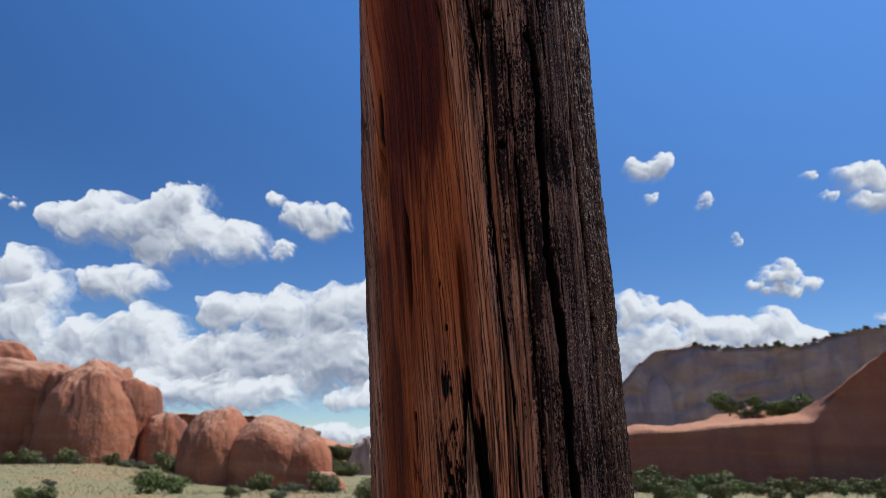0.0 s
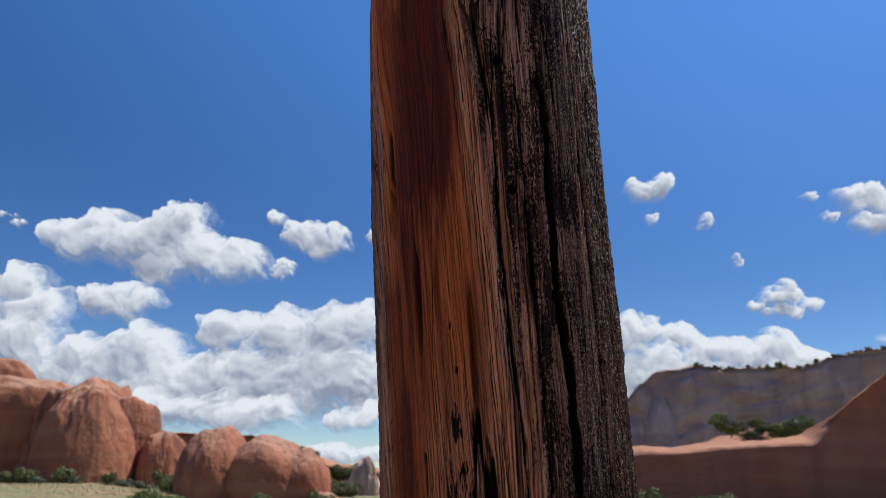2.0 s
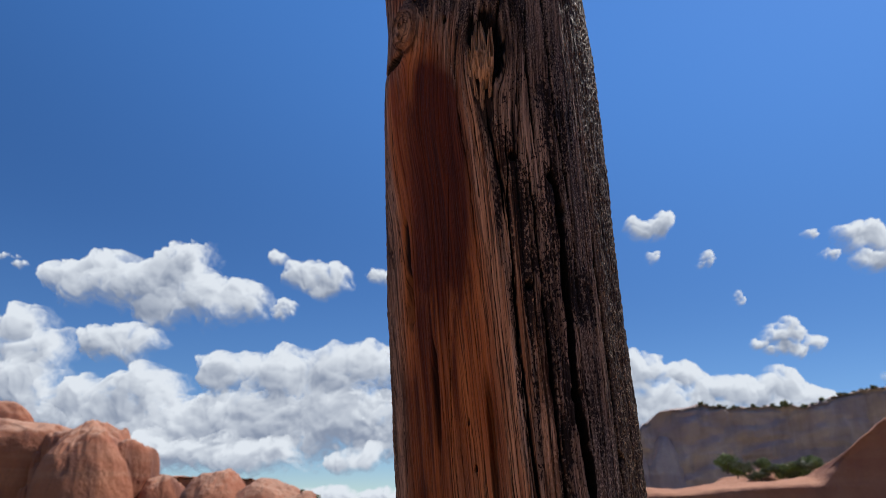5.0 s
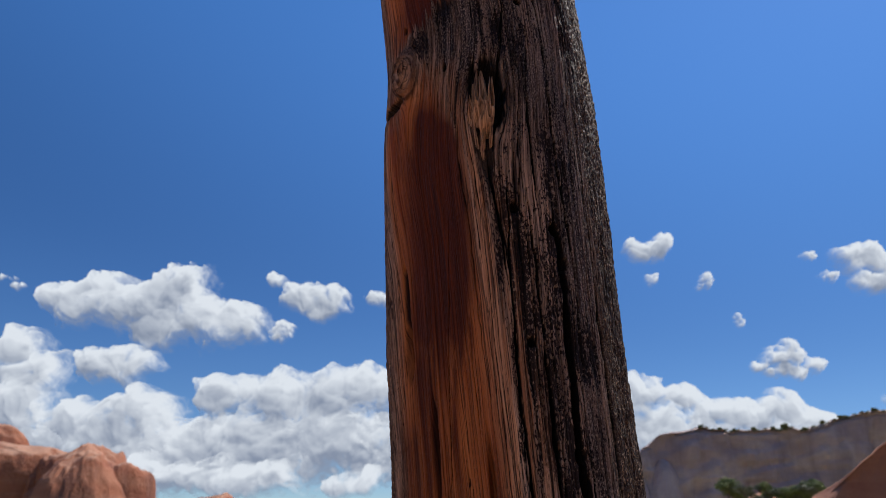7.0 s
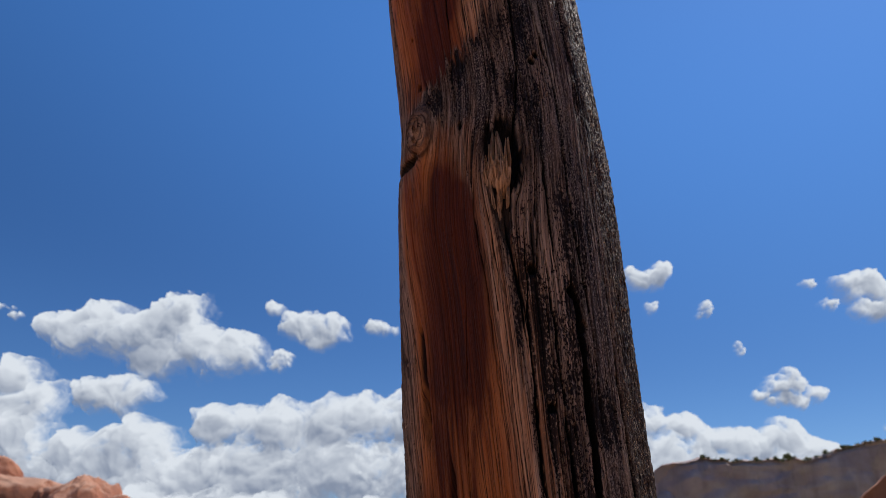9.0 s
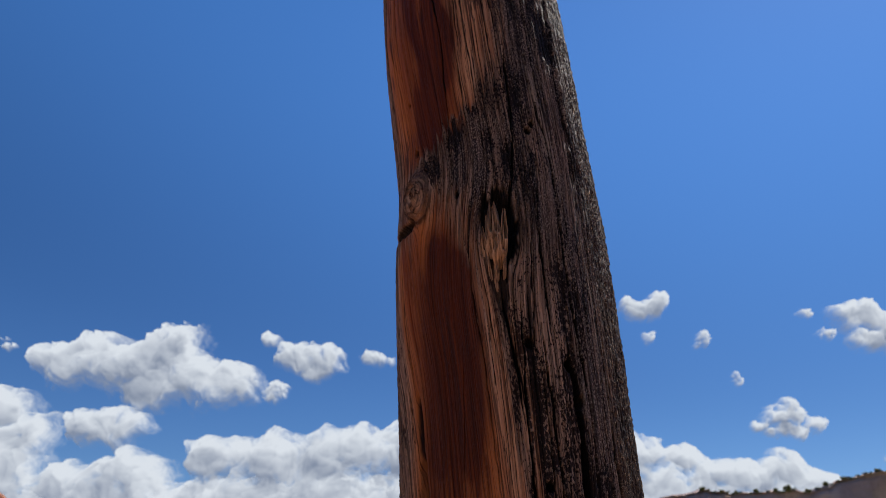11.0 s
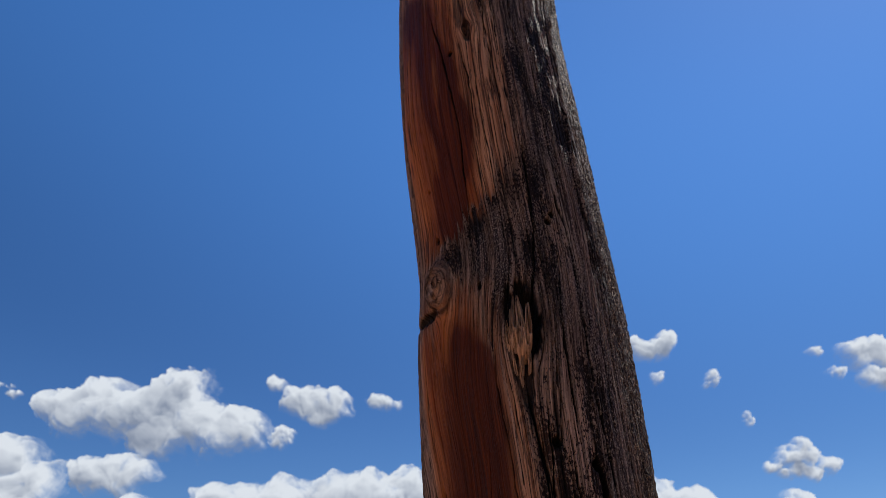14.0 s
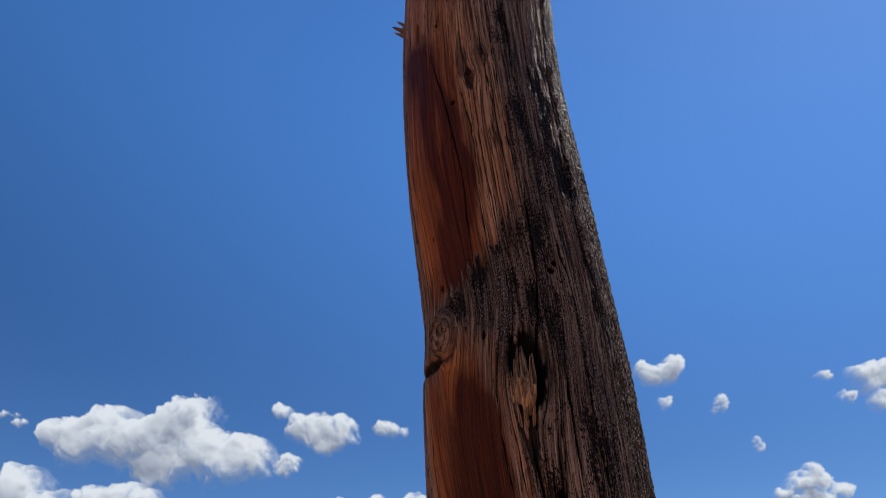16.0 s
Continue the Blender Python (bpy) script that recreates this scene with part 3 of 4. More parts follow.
# ---- clouds ----
def cells(x, y, seed=0):
    """Rounded cells: 1 at a cell's middle, falling to its border."""
    fx, fy = np.floor(x), np.floor(y)
    near = np.full(np.shape(x), 9.0)
    for i in (-1, 0, 1):
        for j in (-1, 0, 1):
            cx, cy = fx + i, fy + j
            k = np.zeros(np.shape(x), np.int64) + seed
            px = cx + lattice(cx.astype(np.int64), cy.astype(np.int64), k)
            py = cy + lattice(cx.astype(np.int64), cy.astype(np.int64), k + 77)
            near = np.minimum(near, np.hypot(x - px, y - py))
    return np.sqrt(np.clip(1 - near * near, 0, 1))


def cloud(label, lobes, y=2400.0, cell=3.4, thick=1.0):
    """A cumulus cloud's near side: each lobe is (x, z, half width, half height); billows swell towards the viewer and thin out at the rim."""
    box = np.array(lobes, float)
    x0, x1 = (box[:, 0] - box[:, 2] * 1.3).min() - 20, (box[:, 0] + box[:, 2] * 1.3).max() + 20
    z0, z1 = (box[:, 1] - box[:, 3] * 1.3).min() - 14, (box[:, 1] + box[:, 3] * 1.4).max() + 20
    x, z = np.meshgrid(np.arange(x0, x1, cell), np.arange(z0, z1, cell))
    k = float(abs(int(lobes[0][0])) % 97)
    small = float(np.clip(np.median(np.minimum(box[:, 2], box[:, 3])), 14, 60))
    wx = x + 0.85 * small * fbm(x / small / 1.5, z / small / 1.5, k, 3)
    wz = z + 0.75 * small * fbm(x / small / 1.5 + 40, z / small / 1.5, k + 9, 3)
    body = np.full(x.shape, -1.0)
    swell, crest, weight = np.zeros(x.shape), np.zeros(x.shape), np.full(x.shape, 1e-6)
    for cx, cz, a, b in lobes:
        q = 1 - ((wx - cx) / a) ** 2 - ((wz - cz) / b) ** 2
        h = np.log(np.exp(7 * body) + np.exp(7 * q)) / 7
        body = h
        swell = np.maximum(swell, np.sqrt(np.clip(q, 0, 1)) * min(a, b))
        pull = np.exp(5 * np.clip(q, -3, 1))
        crest, weight = crest + pull * np.clip((wz - cz) / b + 0.25 * (wx - cx) / a, -1.2, 1.3), weight + pull
    crest = crest / weight
    puff = 0.55 * cells(wx / small / 1.1, wz / small / 1.0, int(k)) + 0.30 * cells(wx / small * 2.1, wz / small * 2.2, int(k) + 3) + 0.15 * cells(wx / small * 4.3, wz / small * 4.4, int(k) + 5)
    density = np.clip(body, -1, 0.9) * 1.15 - 0.21 + 0.75 * (puff - 0.62) + (0.42 + 8.0 / small) * fbm(wx / small * 1.7, wz / small * 1.9, k + 4, 5, 0.55)
    tiny = float(step(40, 16, small))                    # scraps are thin and torn
    density = density * (1 - 0.22 * tiny) - 0.10 * tiny + 0.75 * tiny * fbm(x / 24, z / 24, k + 20, 4)
    base = step(0.0, 0.5, (z - z0) / (z1 - z0))
    near = (0.6 * swell + 1.75 * small * puff + 0.55 * small * fbm(wx / small * 1.2, wz / small * 1.2, k + 2, 5)) * step(-0.2, 0.6, density) * thick
    depth = y - math.copysign(1.0, y) * near * (0.65 + 0.35 * base)
    keep = density > -0.60
    used = keep[:-1, :-1] | keep[1:, :-1] | keep[:-1, 1:] | keep[1:, 1:]

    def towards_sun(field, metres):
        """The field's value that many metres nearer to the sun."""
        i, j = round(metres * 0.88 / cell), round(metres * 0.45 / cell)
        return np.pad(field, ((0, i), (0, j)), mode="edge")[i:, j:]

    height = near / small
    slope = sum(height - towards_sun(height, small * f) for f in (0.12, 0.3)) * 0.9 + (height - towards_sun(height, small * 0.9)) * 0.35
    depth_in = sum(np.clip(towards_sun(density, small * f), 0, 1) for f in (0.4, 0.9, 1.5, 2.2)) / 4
    # sunlit tops and grey undersides worked out here and painted into the glow
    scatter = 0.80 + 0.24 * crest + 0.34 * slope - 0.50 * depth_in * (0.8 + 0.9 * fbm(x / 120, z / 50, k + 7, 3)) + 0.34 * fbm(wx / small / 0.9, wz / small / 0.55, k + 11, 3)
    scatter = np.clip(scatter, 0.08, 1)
    cols = x.shape[1]
    r, c = np.nonzero(used)
    quads = np.stack([r * cols + c, r * cols + c + 1, (r + 1) * cols + c + 1, (r + 1) * cols + c], -1)
    spots, quads = np.unique(quads, return_inverse=True)
    quads = quads.reshape(-1, 4)
    verts = np.stack([x, depth, z], -1).reshape(-1, 3)[spots]
    mesh = bpy.data.meshes.new("cloud")
    mesh.vertices.add(len(verts))
    mesh.vertices.foreach_set("co", verts.reshape(-1).astype(np.float32))
    mesh.loops.add(quads.size)
    mesh.loops.foreach_set("vertex_index", quads.reshape(-1).astype(np.int32))
    mesh.polygons.add(len(quads))
    mesh.polygons.foreach_set("loop_start", np.arange(0, quads.size, 4, dtype=np.int32))
    mesh.polygons.foreach_set("use_smooth", np.ones(len(quads), dtype=bool))
    mesh.update()
    mesh.attributes.new("vapour", "FLOAT", "POINT").data.foreach_set("value", density.reshape(-1)[spots].astype(np.float32))
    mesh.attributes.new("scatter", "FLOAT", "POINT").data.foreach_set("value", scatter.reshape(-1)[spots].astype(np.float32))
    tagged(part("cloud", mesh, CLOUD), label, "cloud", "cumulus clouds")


for k in range(9):                                    # the bank carried on unseen behind the viewer, added to throw white light on the post
    cloud("unseen white cumulus bank added behind the viewer to light the post", [(-2600 + 640 * k, 420, 300, 150), (-2420 + 640 * k, 520, 200, 160), (-2280 + 640 * k, 380, 260, 120)], -2300.0 + 90 * (k % 3), 16.0)
cloud("deep grey-white cloud layer behind the cumulus bank", [(-1140, 294, 360, 126), (-655, 294, 450, 140), (-240, 312, 360, 140), (400, 300, 400, 120), (850, 280, 300, 75)], 2650.0)
cloud("large white cumulus cloud with a soft grey base", [(-1206, 745, 132, 85), (-1076, 755, 151, 95), (-944, 720, 170, 104), (-841, 772, 114, 104), (-790, 684, 169, 94), (-660, 669, 112, 75), (-880, 646, 150, 56), (-1296, 760, 60, 30)])
cloud("thin white wisp of cloud in blue sky", [(-1488, 847, 48, 11), (-1426, 815, 23, 15)])
cloud("white puffy cumulus cloud drifting alone", [(-453, 767, 95, 57), (-367, 757, 76, 47), (-551, 827, 42, 23), (-403, 718, 57, 28)])
cloud("small ragged white cloud scrap", [(-522, 659, 47, 30), (-545, 634, 26, 19)])
cloud("small white cloud puff in blue sky", [(-212, 771, 49, 28), (-178, 757, 30, 19)])
cloud("flat grey-white cloud floating above the cloud bank", [(-1000, 515, 130, 60), (-1085, 530, 46, 36), (-911, 518, 60, 42)], 2300.0)
cloud("towering white cumulus over the red domes", [(-1417, 516, 111, 111), (-1307, 582, 84, 78), (-1262, 490, 92, 105), (-1316, 386, 182, 109), (-1095, 368, 109, 73), (-954, 404, 91, 82), (-869, 377, 82, 91), (-997, 296, 162, 90)], 2380.0)
cloud("broad bank of billowing white cumulus clouds", [(-701, 432, 100, 82), (-612, 460, 82, 64), (-519, 432, 128, 100), (-355, 451, 128, 92), (-246, 469, 119, 92), (-405, 332, 199, 99), (-619, 296, 198, 99), (-813, 260, 197, 81)], 2440.0)
cloud("dense white cumulus bank low in the sky", [(-99, 451, 146, 110), (66, 441, 146, 119), (231, 451, 146, 110), (395, 441, 146, 110), (155, 296, 360, 126)], 2480.0)
cloud("low grey-based cloud under the cloud bank", [(-540, 181, 142, 53), (-683, 189, 142, 62), (-860, 189, 160, 71), (-305, 163, 60, 39), (-229, 181, 71, 44)], 2330.0)
cloud("low white cloud strip near the horizon", [(-358, 77, 123, 32), (-420, 94, 53, 21), (-235, 68, 123, 32), (-42, 68, 158, 39), (168, 77, 193, 44), (397, 86, 193, 44)], 2560.0)
cloud("billowing white cumulus bank above the ridge", [(587, 441, 82, 82), (652, 464, 64, 55), (740, 419, 88, 58), (826, 359, 109, 72), (935, 359, 91, 63), (1028, 386, 76, 65), (1116, 359, 76, 47), (642, 323, 144, 99), (837, 287, 180, 63), (1037, 305, 126, 45)], 2420.0)
cloud("small bright curdled white cloud", [(655, 928, 50, 42), (700, 934, 46, 36), (735, 948, 34, 44), (636, 956, 24, 22)])
cloud("tiny white cloud scrap under a larger one", [(695, 838, 24, 32)])
cloud("tiny bright white cloud puff", [(878, 826, 25, 32), (858, 806, 18, 16)])
cloud("tiny pointed white cloud puff", [(972, 692, 17, 25)])
cloud("isolated white cumulus with a flat base", [(1090, 566, 90, 46), (1113, 604, 40, 32), (1180, 538, 46, 28), (1004, 536, 43, 22), (1112, 520, 103, 22)])
cloud("bright ragged white cumulus cloud", [(1408, 888, 98, 60), (1340, 902, 52, 32), (1420, 806, 76, 36), (1500, 850, 80, 60)])
cloud("tiny faint white cloud puff", [(1244, 922, 26, 20)])
cloud("thin white cloud wisp beside a cumulus", [(1296, 838, 40, 22)])
cloud("small white cloud top over the ridge", [(1426, 430, 51, 27)])


# ---- the post ----
POST_Z = [0, 1.40, 1.48, 1.55, 1.62, 1.70, 1.80, 1.86, 1.91, 1.96, 2.01, 2.07, 2.13, 2.19, 2.26, 2.35, 2.44, 2.8]
POST_LEFT = [0.0075, -0.0505, -0.0542, -0.0585, -0.0628, -0.0678, -0.0715, -0.0735, -0.0741, -0.072, -0.077, -0.0825, -0.0885, -0.0921, -0.095, -0.0975, -0.0959, -0.0995]
POST_RIGHT = [.165, .125, .124, .123, .1205, .1168, .1148, .1135, .112, .1097, .1065, .102, .0985, .0937, .0888, .0878, .0905, .085]
ARC = 0.088                                           # metres of girth to a radian


def smooth_interp(z, zs, vs):
    """np.interp, softened over two centimetres."""
    return sum(np.interp(z + d, zs, vs) for d in (-0.02, -0.01, 0, 0.01, 0.02)) / 5


def post_section(th, z):
    """Axis and radius of the post: a round log with a face hewn on one side."""
    left, right = smooth_interp(z, POST_Z, POST_LEFT), smooth_interp(z, POST_Z, POST_RIGHT)
    half = (right - left) / 2
    hewn = smooth_interp(z, [1.4, 1.8, 1.93, 2.0, 2.15], [1, 1, .55, .7, .0])
    flat = half * (1 - .31 * hewn) / np.maximum(np.cos(th + .85), .05)
    return (left + right) / 2, .529 + (z - 1.55) * .055, (half ** -10.0 + flat ** -10.0) ** -.1


GRAIN_TABLE = np.random.default_rng(3).random(65536, dtype=np.float32)


def grain_noise(x, y, seed, octaves=3, gain=0.5):
    """Layered noise about 0 on the post's unrolled skin."""
    total, size, scale = 0, 1.0, 1.0
    for o in range(octaves):
        u = np.asarray(x * scale + 17.3 * o + seed, np.float32)
        v = np.asarray(y * scale - 9.1 * o + seed * 1.7, np.float32)
        fu, fv = np.floor(u), np.floor(v)
        h = fu.astype(np.int32) * 1619 + fv.astype(np.int32) * 31337 + int(seed * 131 + o * 977)
        u, v = u - fu, v - fv
        u, v = u * u * (3 - 2 * u), v * v * (3 - 2 * v)
        a, b = GRAIN_TABLE[h & 65535], GRAIN_TABLE[(h + 1619) & 65535]
        c, d = GRAIN_TABLE[(h + 31337) & 65535], GRAIN_TABLE[(h + 32956) & 65535]
        a = a + (b - a) * u
        c = c + (d - c) * u
        total = total + (a + (c - a) * v - 0.5) * size
        size, scale = size * gain, scale * 2.03
    return total


def checks(flow, z, pitch, wide, cover, seed, run=9.0):
    """Drying checks: one wavy, broken line to each strip of grain; 1 in the middle of a check."""
    u = flow / pitch + 0.5 * grain_noise(flow / pitch * 0.23, z * 7, seed, 2)
    strip = np.floor(u)
    own = GRAIN_TABLE[(strip.astype(np.int32) * 7919 + seed * 613) & 65535]
    at = 0.22 + 0.56 * own + 0.22 * grain_noise(strip * 3.7, z * 42, seed + 2, 3)
    open_ = step(0.12 - cover, 0.34 - cover, grain_noise(strip * 5.3, z * run + own * 90, seed + 5, 3) * 1.3)
    w = wide * (1 + 0.4 * step(1.95, 2.1, z)) * open_ * (0.75 + 0.9 * grain_noise(strip * 2.9, z * 130, seed + 7, 2)) + 1e-6
    return step(1.0, 0.35, np.abs(u - strip - at) * pitch / w) * (open_ > 0.03)


def post_fields(th, z):
    """Relief of the post's skin and the masks of its material, over arrays of angle and height."""
    share = 0.4 + 0.6 * step(1.86, 1.72, z)
    th = th - np.radians(share * np.interp(np.degrees(th), [-122, -90, -55, -13, 25, 60], [4, 8, 8, 4, 1, 0]))
    deg, s = np.degrees(th), th * ARC
    n = grain_noise
    # the grain runs upward, wavers and parts round the knots
    flow = s + 0.006 * n(s * 12, z * 2.8, 1, 3) + 0.06 * (z - 1.7) * step(1.95, 1.80, z) * step(10, -20, deg)
    for k_deg, k_z, size in ((-6, 1.885, 0.0115), (-66, 1.943, 0.017), (-15, 2.222, 0.0055)):
        ds, dz = s - math.radians(k_deg) * ARC, (z - k_z) * 0.55
        flow = flow - size * size * ds / (ds * ds + dz * dz + size * size * 0.35)
    flow = flow + 0.0022 * n(s * 40, z * 8, 2, 2) + 0.0007 * n(s * 170, z * 34, 3, 2)
    relief = 0.0020 * n(s * 22, z * 4, 4, 3)
    # bare wood
    fingers = z + (0.010 + 0.022 * step(1.93, 1.99, z)) * n(flow * 260, z * 5, 5, 3)
    edge = np.interp(fingers, [1.40, 1.516, 1.60, 1.69, 1.73, 1.79, 1.855, 1.887, 1.907, 1.918, 1.928, 1.935, 1.966, 1.974, 1.984, 1.999, 2.015, 2.03, 2.06, 2.10, 2.17, 2.26, 2.335, 2.40, 2.45],
                     [5, 2, -1, -5, -7, -13, -20, -26, -28, -30, -32, -34, -74, -70, -54, -36, -20, -11, -3, 0, 0, -5, -12, -26, -40])
    ragged = 9 * n(flow * 420, z * 22, 6, 3) + 9 * n(flow * 110, z * 10, 7, 3)
    past = deg - edge - ragged
    soft = 3.0 + 7.0 * step(2.01, 2.05, z)
    fresh = step(-soft, soft, -past)
    tan = np.clip(step(1.62, 1.50, z) * step(-70, -45, deg) + step(-16, -3, deg - edge) * step(2.02, 1.98, z) + step(-28, -18, deg) * step(2.0, 2.03, z) + step(-87, -94, deg), 0, 1)
    tan = np.clip(tan + step(2.24, 2.34, z) * (0.75 + 0.9 * n(flow * 90, z * 7, 8, 3)), 0, 1)
    fresh = np.maximum(fresh, step(0.02, 0.2, n(flow * 300, z * 7, 9, 3)) * step(16, 4, deg - edge) * (deg > edge) * 0.75)
    fresh = fresh * (1 - 0.85 * step(-80 - 12 * step(1.93, 1.88, z), -85 - 13 * step(1.93, 1.88, z), deg + 6 * n(s * 90, z * 12, 44, 2)))
    zz = z + 0.020 * n(flow * 130, z * 12, 10, 3)
    fresh = fresh * (1 - 0.45 * step(1.895, 1.925, zz) * step(1.988, 1.974, zz) - 0.40 * step(1.930, 1.950, zz) * step(1.988, 1.972, zz))
    relief = relief - 0.0010 * step(-4, 4, -past)

    # red heart streaks
    def streak(path, wide, power=2):
        zs, ds = zip(*path)
        c = np.interp(z, zs, ds) + 9 * n(z * 14, deg * 0.012, 11, 3)
        ends = step(zs[0] - 0.03, zs[0] + 0.03, z) * step(zs[-1] + 0.03, zs[-1] - 0.03, z)
        return np.exp(-np.abs((deg - c) / wide) ** power) * ends
    stain = streak([(1.40, -80), (1.56, -73), (1.65, -66), (1.72, -60), (1.78, -52), (1.85, -47), (1.90, -50)], 17)
    stain = np.maximum(stain, streak([(1.99, -60), (2.05, -46), (2.10, -41), (2.153, -44), (2.243, -54), (2.31, -64)], 18))
    stain = np.maximum(stain, 1.25 * streak([(1.985, -60), (2.03, -50), (2.08, -42), (2.13, -41), (2.18, -45), (2.23, -52)], 17, 5))
    stain = np.maximum(stain, 0.85 * streak([(1.40, -82), (1.50, -79), (1.58, -76), (1.66, -70)], 24))
    stain = np.maximum(stain, 0.8 * streak([(1.50, -20), (1.60, -18), (1.66, -22), (1.74, -34)], 5))
    stain = np.maximum(stain, 0.7 * streak([(1.52, -44), (1.60, -44), (1.70, -38), (1.78, -33)], 5))
    stain = np.clip((1.0 + 0.45 * step(1.58, 1.72, z)) * stain * (1.0 + 1.3 * n(flow * 42, z * 5, 12, 3) + 0.9 * n(flow * 120, z * 9, 13, 3)), 0, 1)
    stain = np.maximum(stain, np.clip(1.5 * streak([(1.70, -60), (1.80, -51), (1.86, -47), (1.885, -47)], 29, 4) * (1.1 + 1.0 * n(flow * 40, z * 4, 14, 3)), 0, 1))
    # charred front and rough sun-side
    grey = step(10 - 8 * step(1.74, 1.86, z), 34 - 14 * step(1.74, 1.86, z), deg + 12 * n(flow * 60, z * 6, 15, 3)) + step(1.885, 1.93, z) * step(2.06, 1.97, z) * step(-62, -22, deg)
    grey = np.clip(grey, 0, 1) * np.interp(z, [1.36, 1.58, 1.66, 1.72, 1.78, 1.85, 1.93, 2.05, 2.25, 2.33, 2.45], [1, .97, .72, .68, .85, .95, 1, 1, .95, .7, .6])
    grey = np.clip(grey * (1.0 + 0.9 * n(flow * 85, z * 9, 16, 3)), 0, 1)
    bark = np.clip(step(38, 52, deg - 5 * step(1.98, 2.08, z) + 12 * n(s * 40, z * 8, 17, 3)) + 0.7 * step(-98, -104, deg), 0, 1)
    old = 1 - fresh
    # soot in clusters of pits, thickest beside the bare wood and over the char
    patch = n(flow * 62, z * 15, 18, 3) * 1.3 + n(flow * 180, z * 50, 19, 2) * 0.7
    soot = 0.24 + 0.16 * step(1.67, 1.60, z) * step(1.46, 1.54, z) + 1.05 * patch + 0.22 * step(8, 30, deg) * step(1.80, 1.70, z) - 0.14 * step(1.60, 1.45, z) * step(30, 12, deg)
    soot = soot + 0.30 * np.exp(-((deg - edge - 13) / 11) ** 2) * step(1.95, 1.86, z) + 0.32 * np.exp(-((deg - edge - 12) / 16) ** 2) * step(1.93, 1.97, z) * step(2.09, 2.02, z)
    soot = np.clip(soot * step(-1, 6, past) - 0.3 * bark, 0, 1)
    # silvery streaks on the char; the lip's sunlit line joins this mask below
    silver = np.clip(step(0.12, 0.42, n(flow * 210, z * 9, 20, 3)) * step(8, 20, deg) * (0.35 + step(1.72, 1.82, z)), 0, 1)
    relief = relief + old * 0.0007 * n(flow * 480, z * 9, 21, 3) + old * 0.0006 * n(flow * 700, z * 160, 22, 2)
    relief = relief - 0.0008 * step(0.45, 0.9, soot) * old
    relief = relief + bark * (0.0011 * n(s * 760, z * 420, 23, 2) + 0.0016 * n(s * 170, z * 20, 24, 3))
    relief = relief + 0.0009 * fresh * n(flow * 120, z * 2.4, 25, 3)
    dirt = np.zeros_like(relief)
    firm = 1 - 0.7 * stain * fresh
    worn = np.clip(np.maximum(old, tan), 0, 1)
    for pitch, wide, cover, seed, run, deep, share in ((0.0029, 0.00040, 0.16, 31, 8, 0.0009, firm * (0.50 + 0.42 * worn)),
                                                      (0.0061, 0.00058, 0.16, 37, 7, 0.0018, firm * (0.50 + 0.5 * worn)),
                                                      (0.0120, 0.00080, 0.08, 43, 5, 0.0032, np.clip(0.12 * firm + 0.95 * worn, 0, 1))):
        line = checks(flow, z, pitch, wide, cover, seed, run) * (1 - 0.6 * bark)
        relief = relief - deep * line * share
        dirt = np.maximum(dirt, line * np.clip(share * 1.15, 0, 0.97))

    # sinks a cut and blackens it, so its inner shade is in the colour
    def cut(rows, depth, shape, blacken=1.0):
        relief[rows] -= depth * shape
        dirt[rows] = np.maximum(dirt[rows], blacken * step(0.04, 0.30, shape))

    def rows_of(low, high):
        return slice(*np.searchsorted(z[:, 0], (low, high)))

    def crack(path, wide, depth):
        zs, ds = zip(*path)
        rows = rows_of(zs[0] - 0.02, zs[-1] + 0.02)
        zr = z[rows, :1]
        c = np.radians(smooth_interp(zr, zs, ds)) * ARC + 0.0016 * n(zr * 60, 0.5, int(wide * 9999), 3)
        ends = step(zs[0] - 0.012, zs[0] + 0.03, zr) * step(zs[-1] + 0.012, zs[-1] - 0.03, zr)
        w = wide * (0.25 + 0.75 * ends) * (1 + 1.1 * n(zr * 45, 3.5, int(wide * 7777), 3))
        shape = np.exp(-((s[rows] - c) / w) ** 4) * (ends > 0.02)
        cut(rows, depth, shape)
        if wide > 0.0015:
            dirt[rows] = np.maximum(dirt[rows], step(0.0, 0.02, shape))

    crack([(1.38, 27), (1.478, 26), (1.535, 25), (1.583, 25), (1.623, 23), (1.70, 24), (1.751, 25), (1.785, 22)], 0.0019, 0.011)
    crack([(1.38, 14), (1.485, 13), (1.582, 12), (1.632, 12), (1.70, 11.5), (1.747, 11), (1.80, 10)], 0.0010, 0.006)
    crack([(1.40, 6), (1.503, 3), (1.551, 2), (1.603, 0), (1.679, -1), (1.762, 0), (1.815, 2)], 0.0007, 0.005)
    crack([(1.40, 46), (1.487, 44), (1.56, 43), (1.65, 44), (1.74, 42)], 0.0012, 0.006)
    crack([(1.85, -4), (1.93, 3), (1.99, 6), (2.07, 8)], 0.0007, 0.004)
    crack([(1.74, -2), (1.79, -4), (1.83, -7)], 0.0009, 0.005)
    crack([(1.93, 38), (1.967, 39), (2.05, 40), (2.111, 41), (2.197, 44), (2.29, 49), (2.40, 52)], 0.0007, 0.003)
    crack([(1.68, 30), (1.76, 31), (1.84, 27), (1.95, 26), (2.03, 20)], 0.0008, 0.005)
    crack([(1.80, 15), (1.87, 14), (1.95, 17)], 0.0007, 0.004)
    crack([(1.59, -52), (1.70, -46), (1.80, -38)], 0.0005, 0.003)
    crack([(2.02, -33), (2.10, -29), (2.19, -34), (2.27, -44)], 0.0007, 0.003)
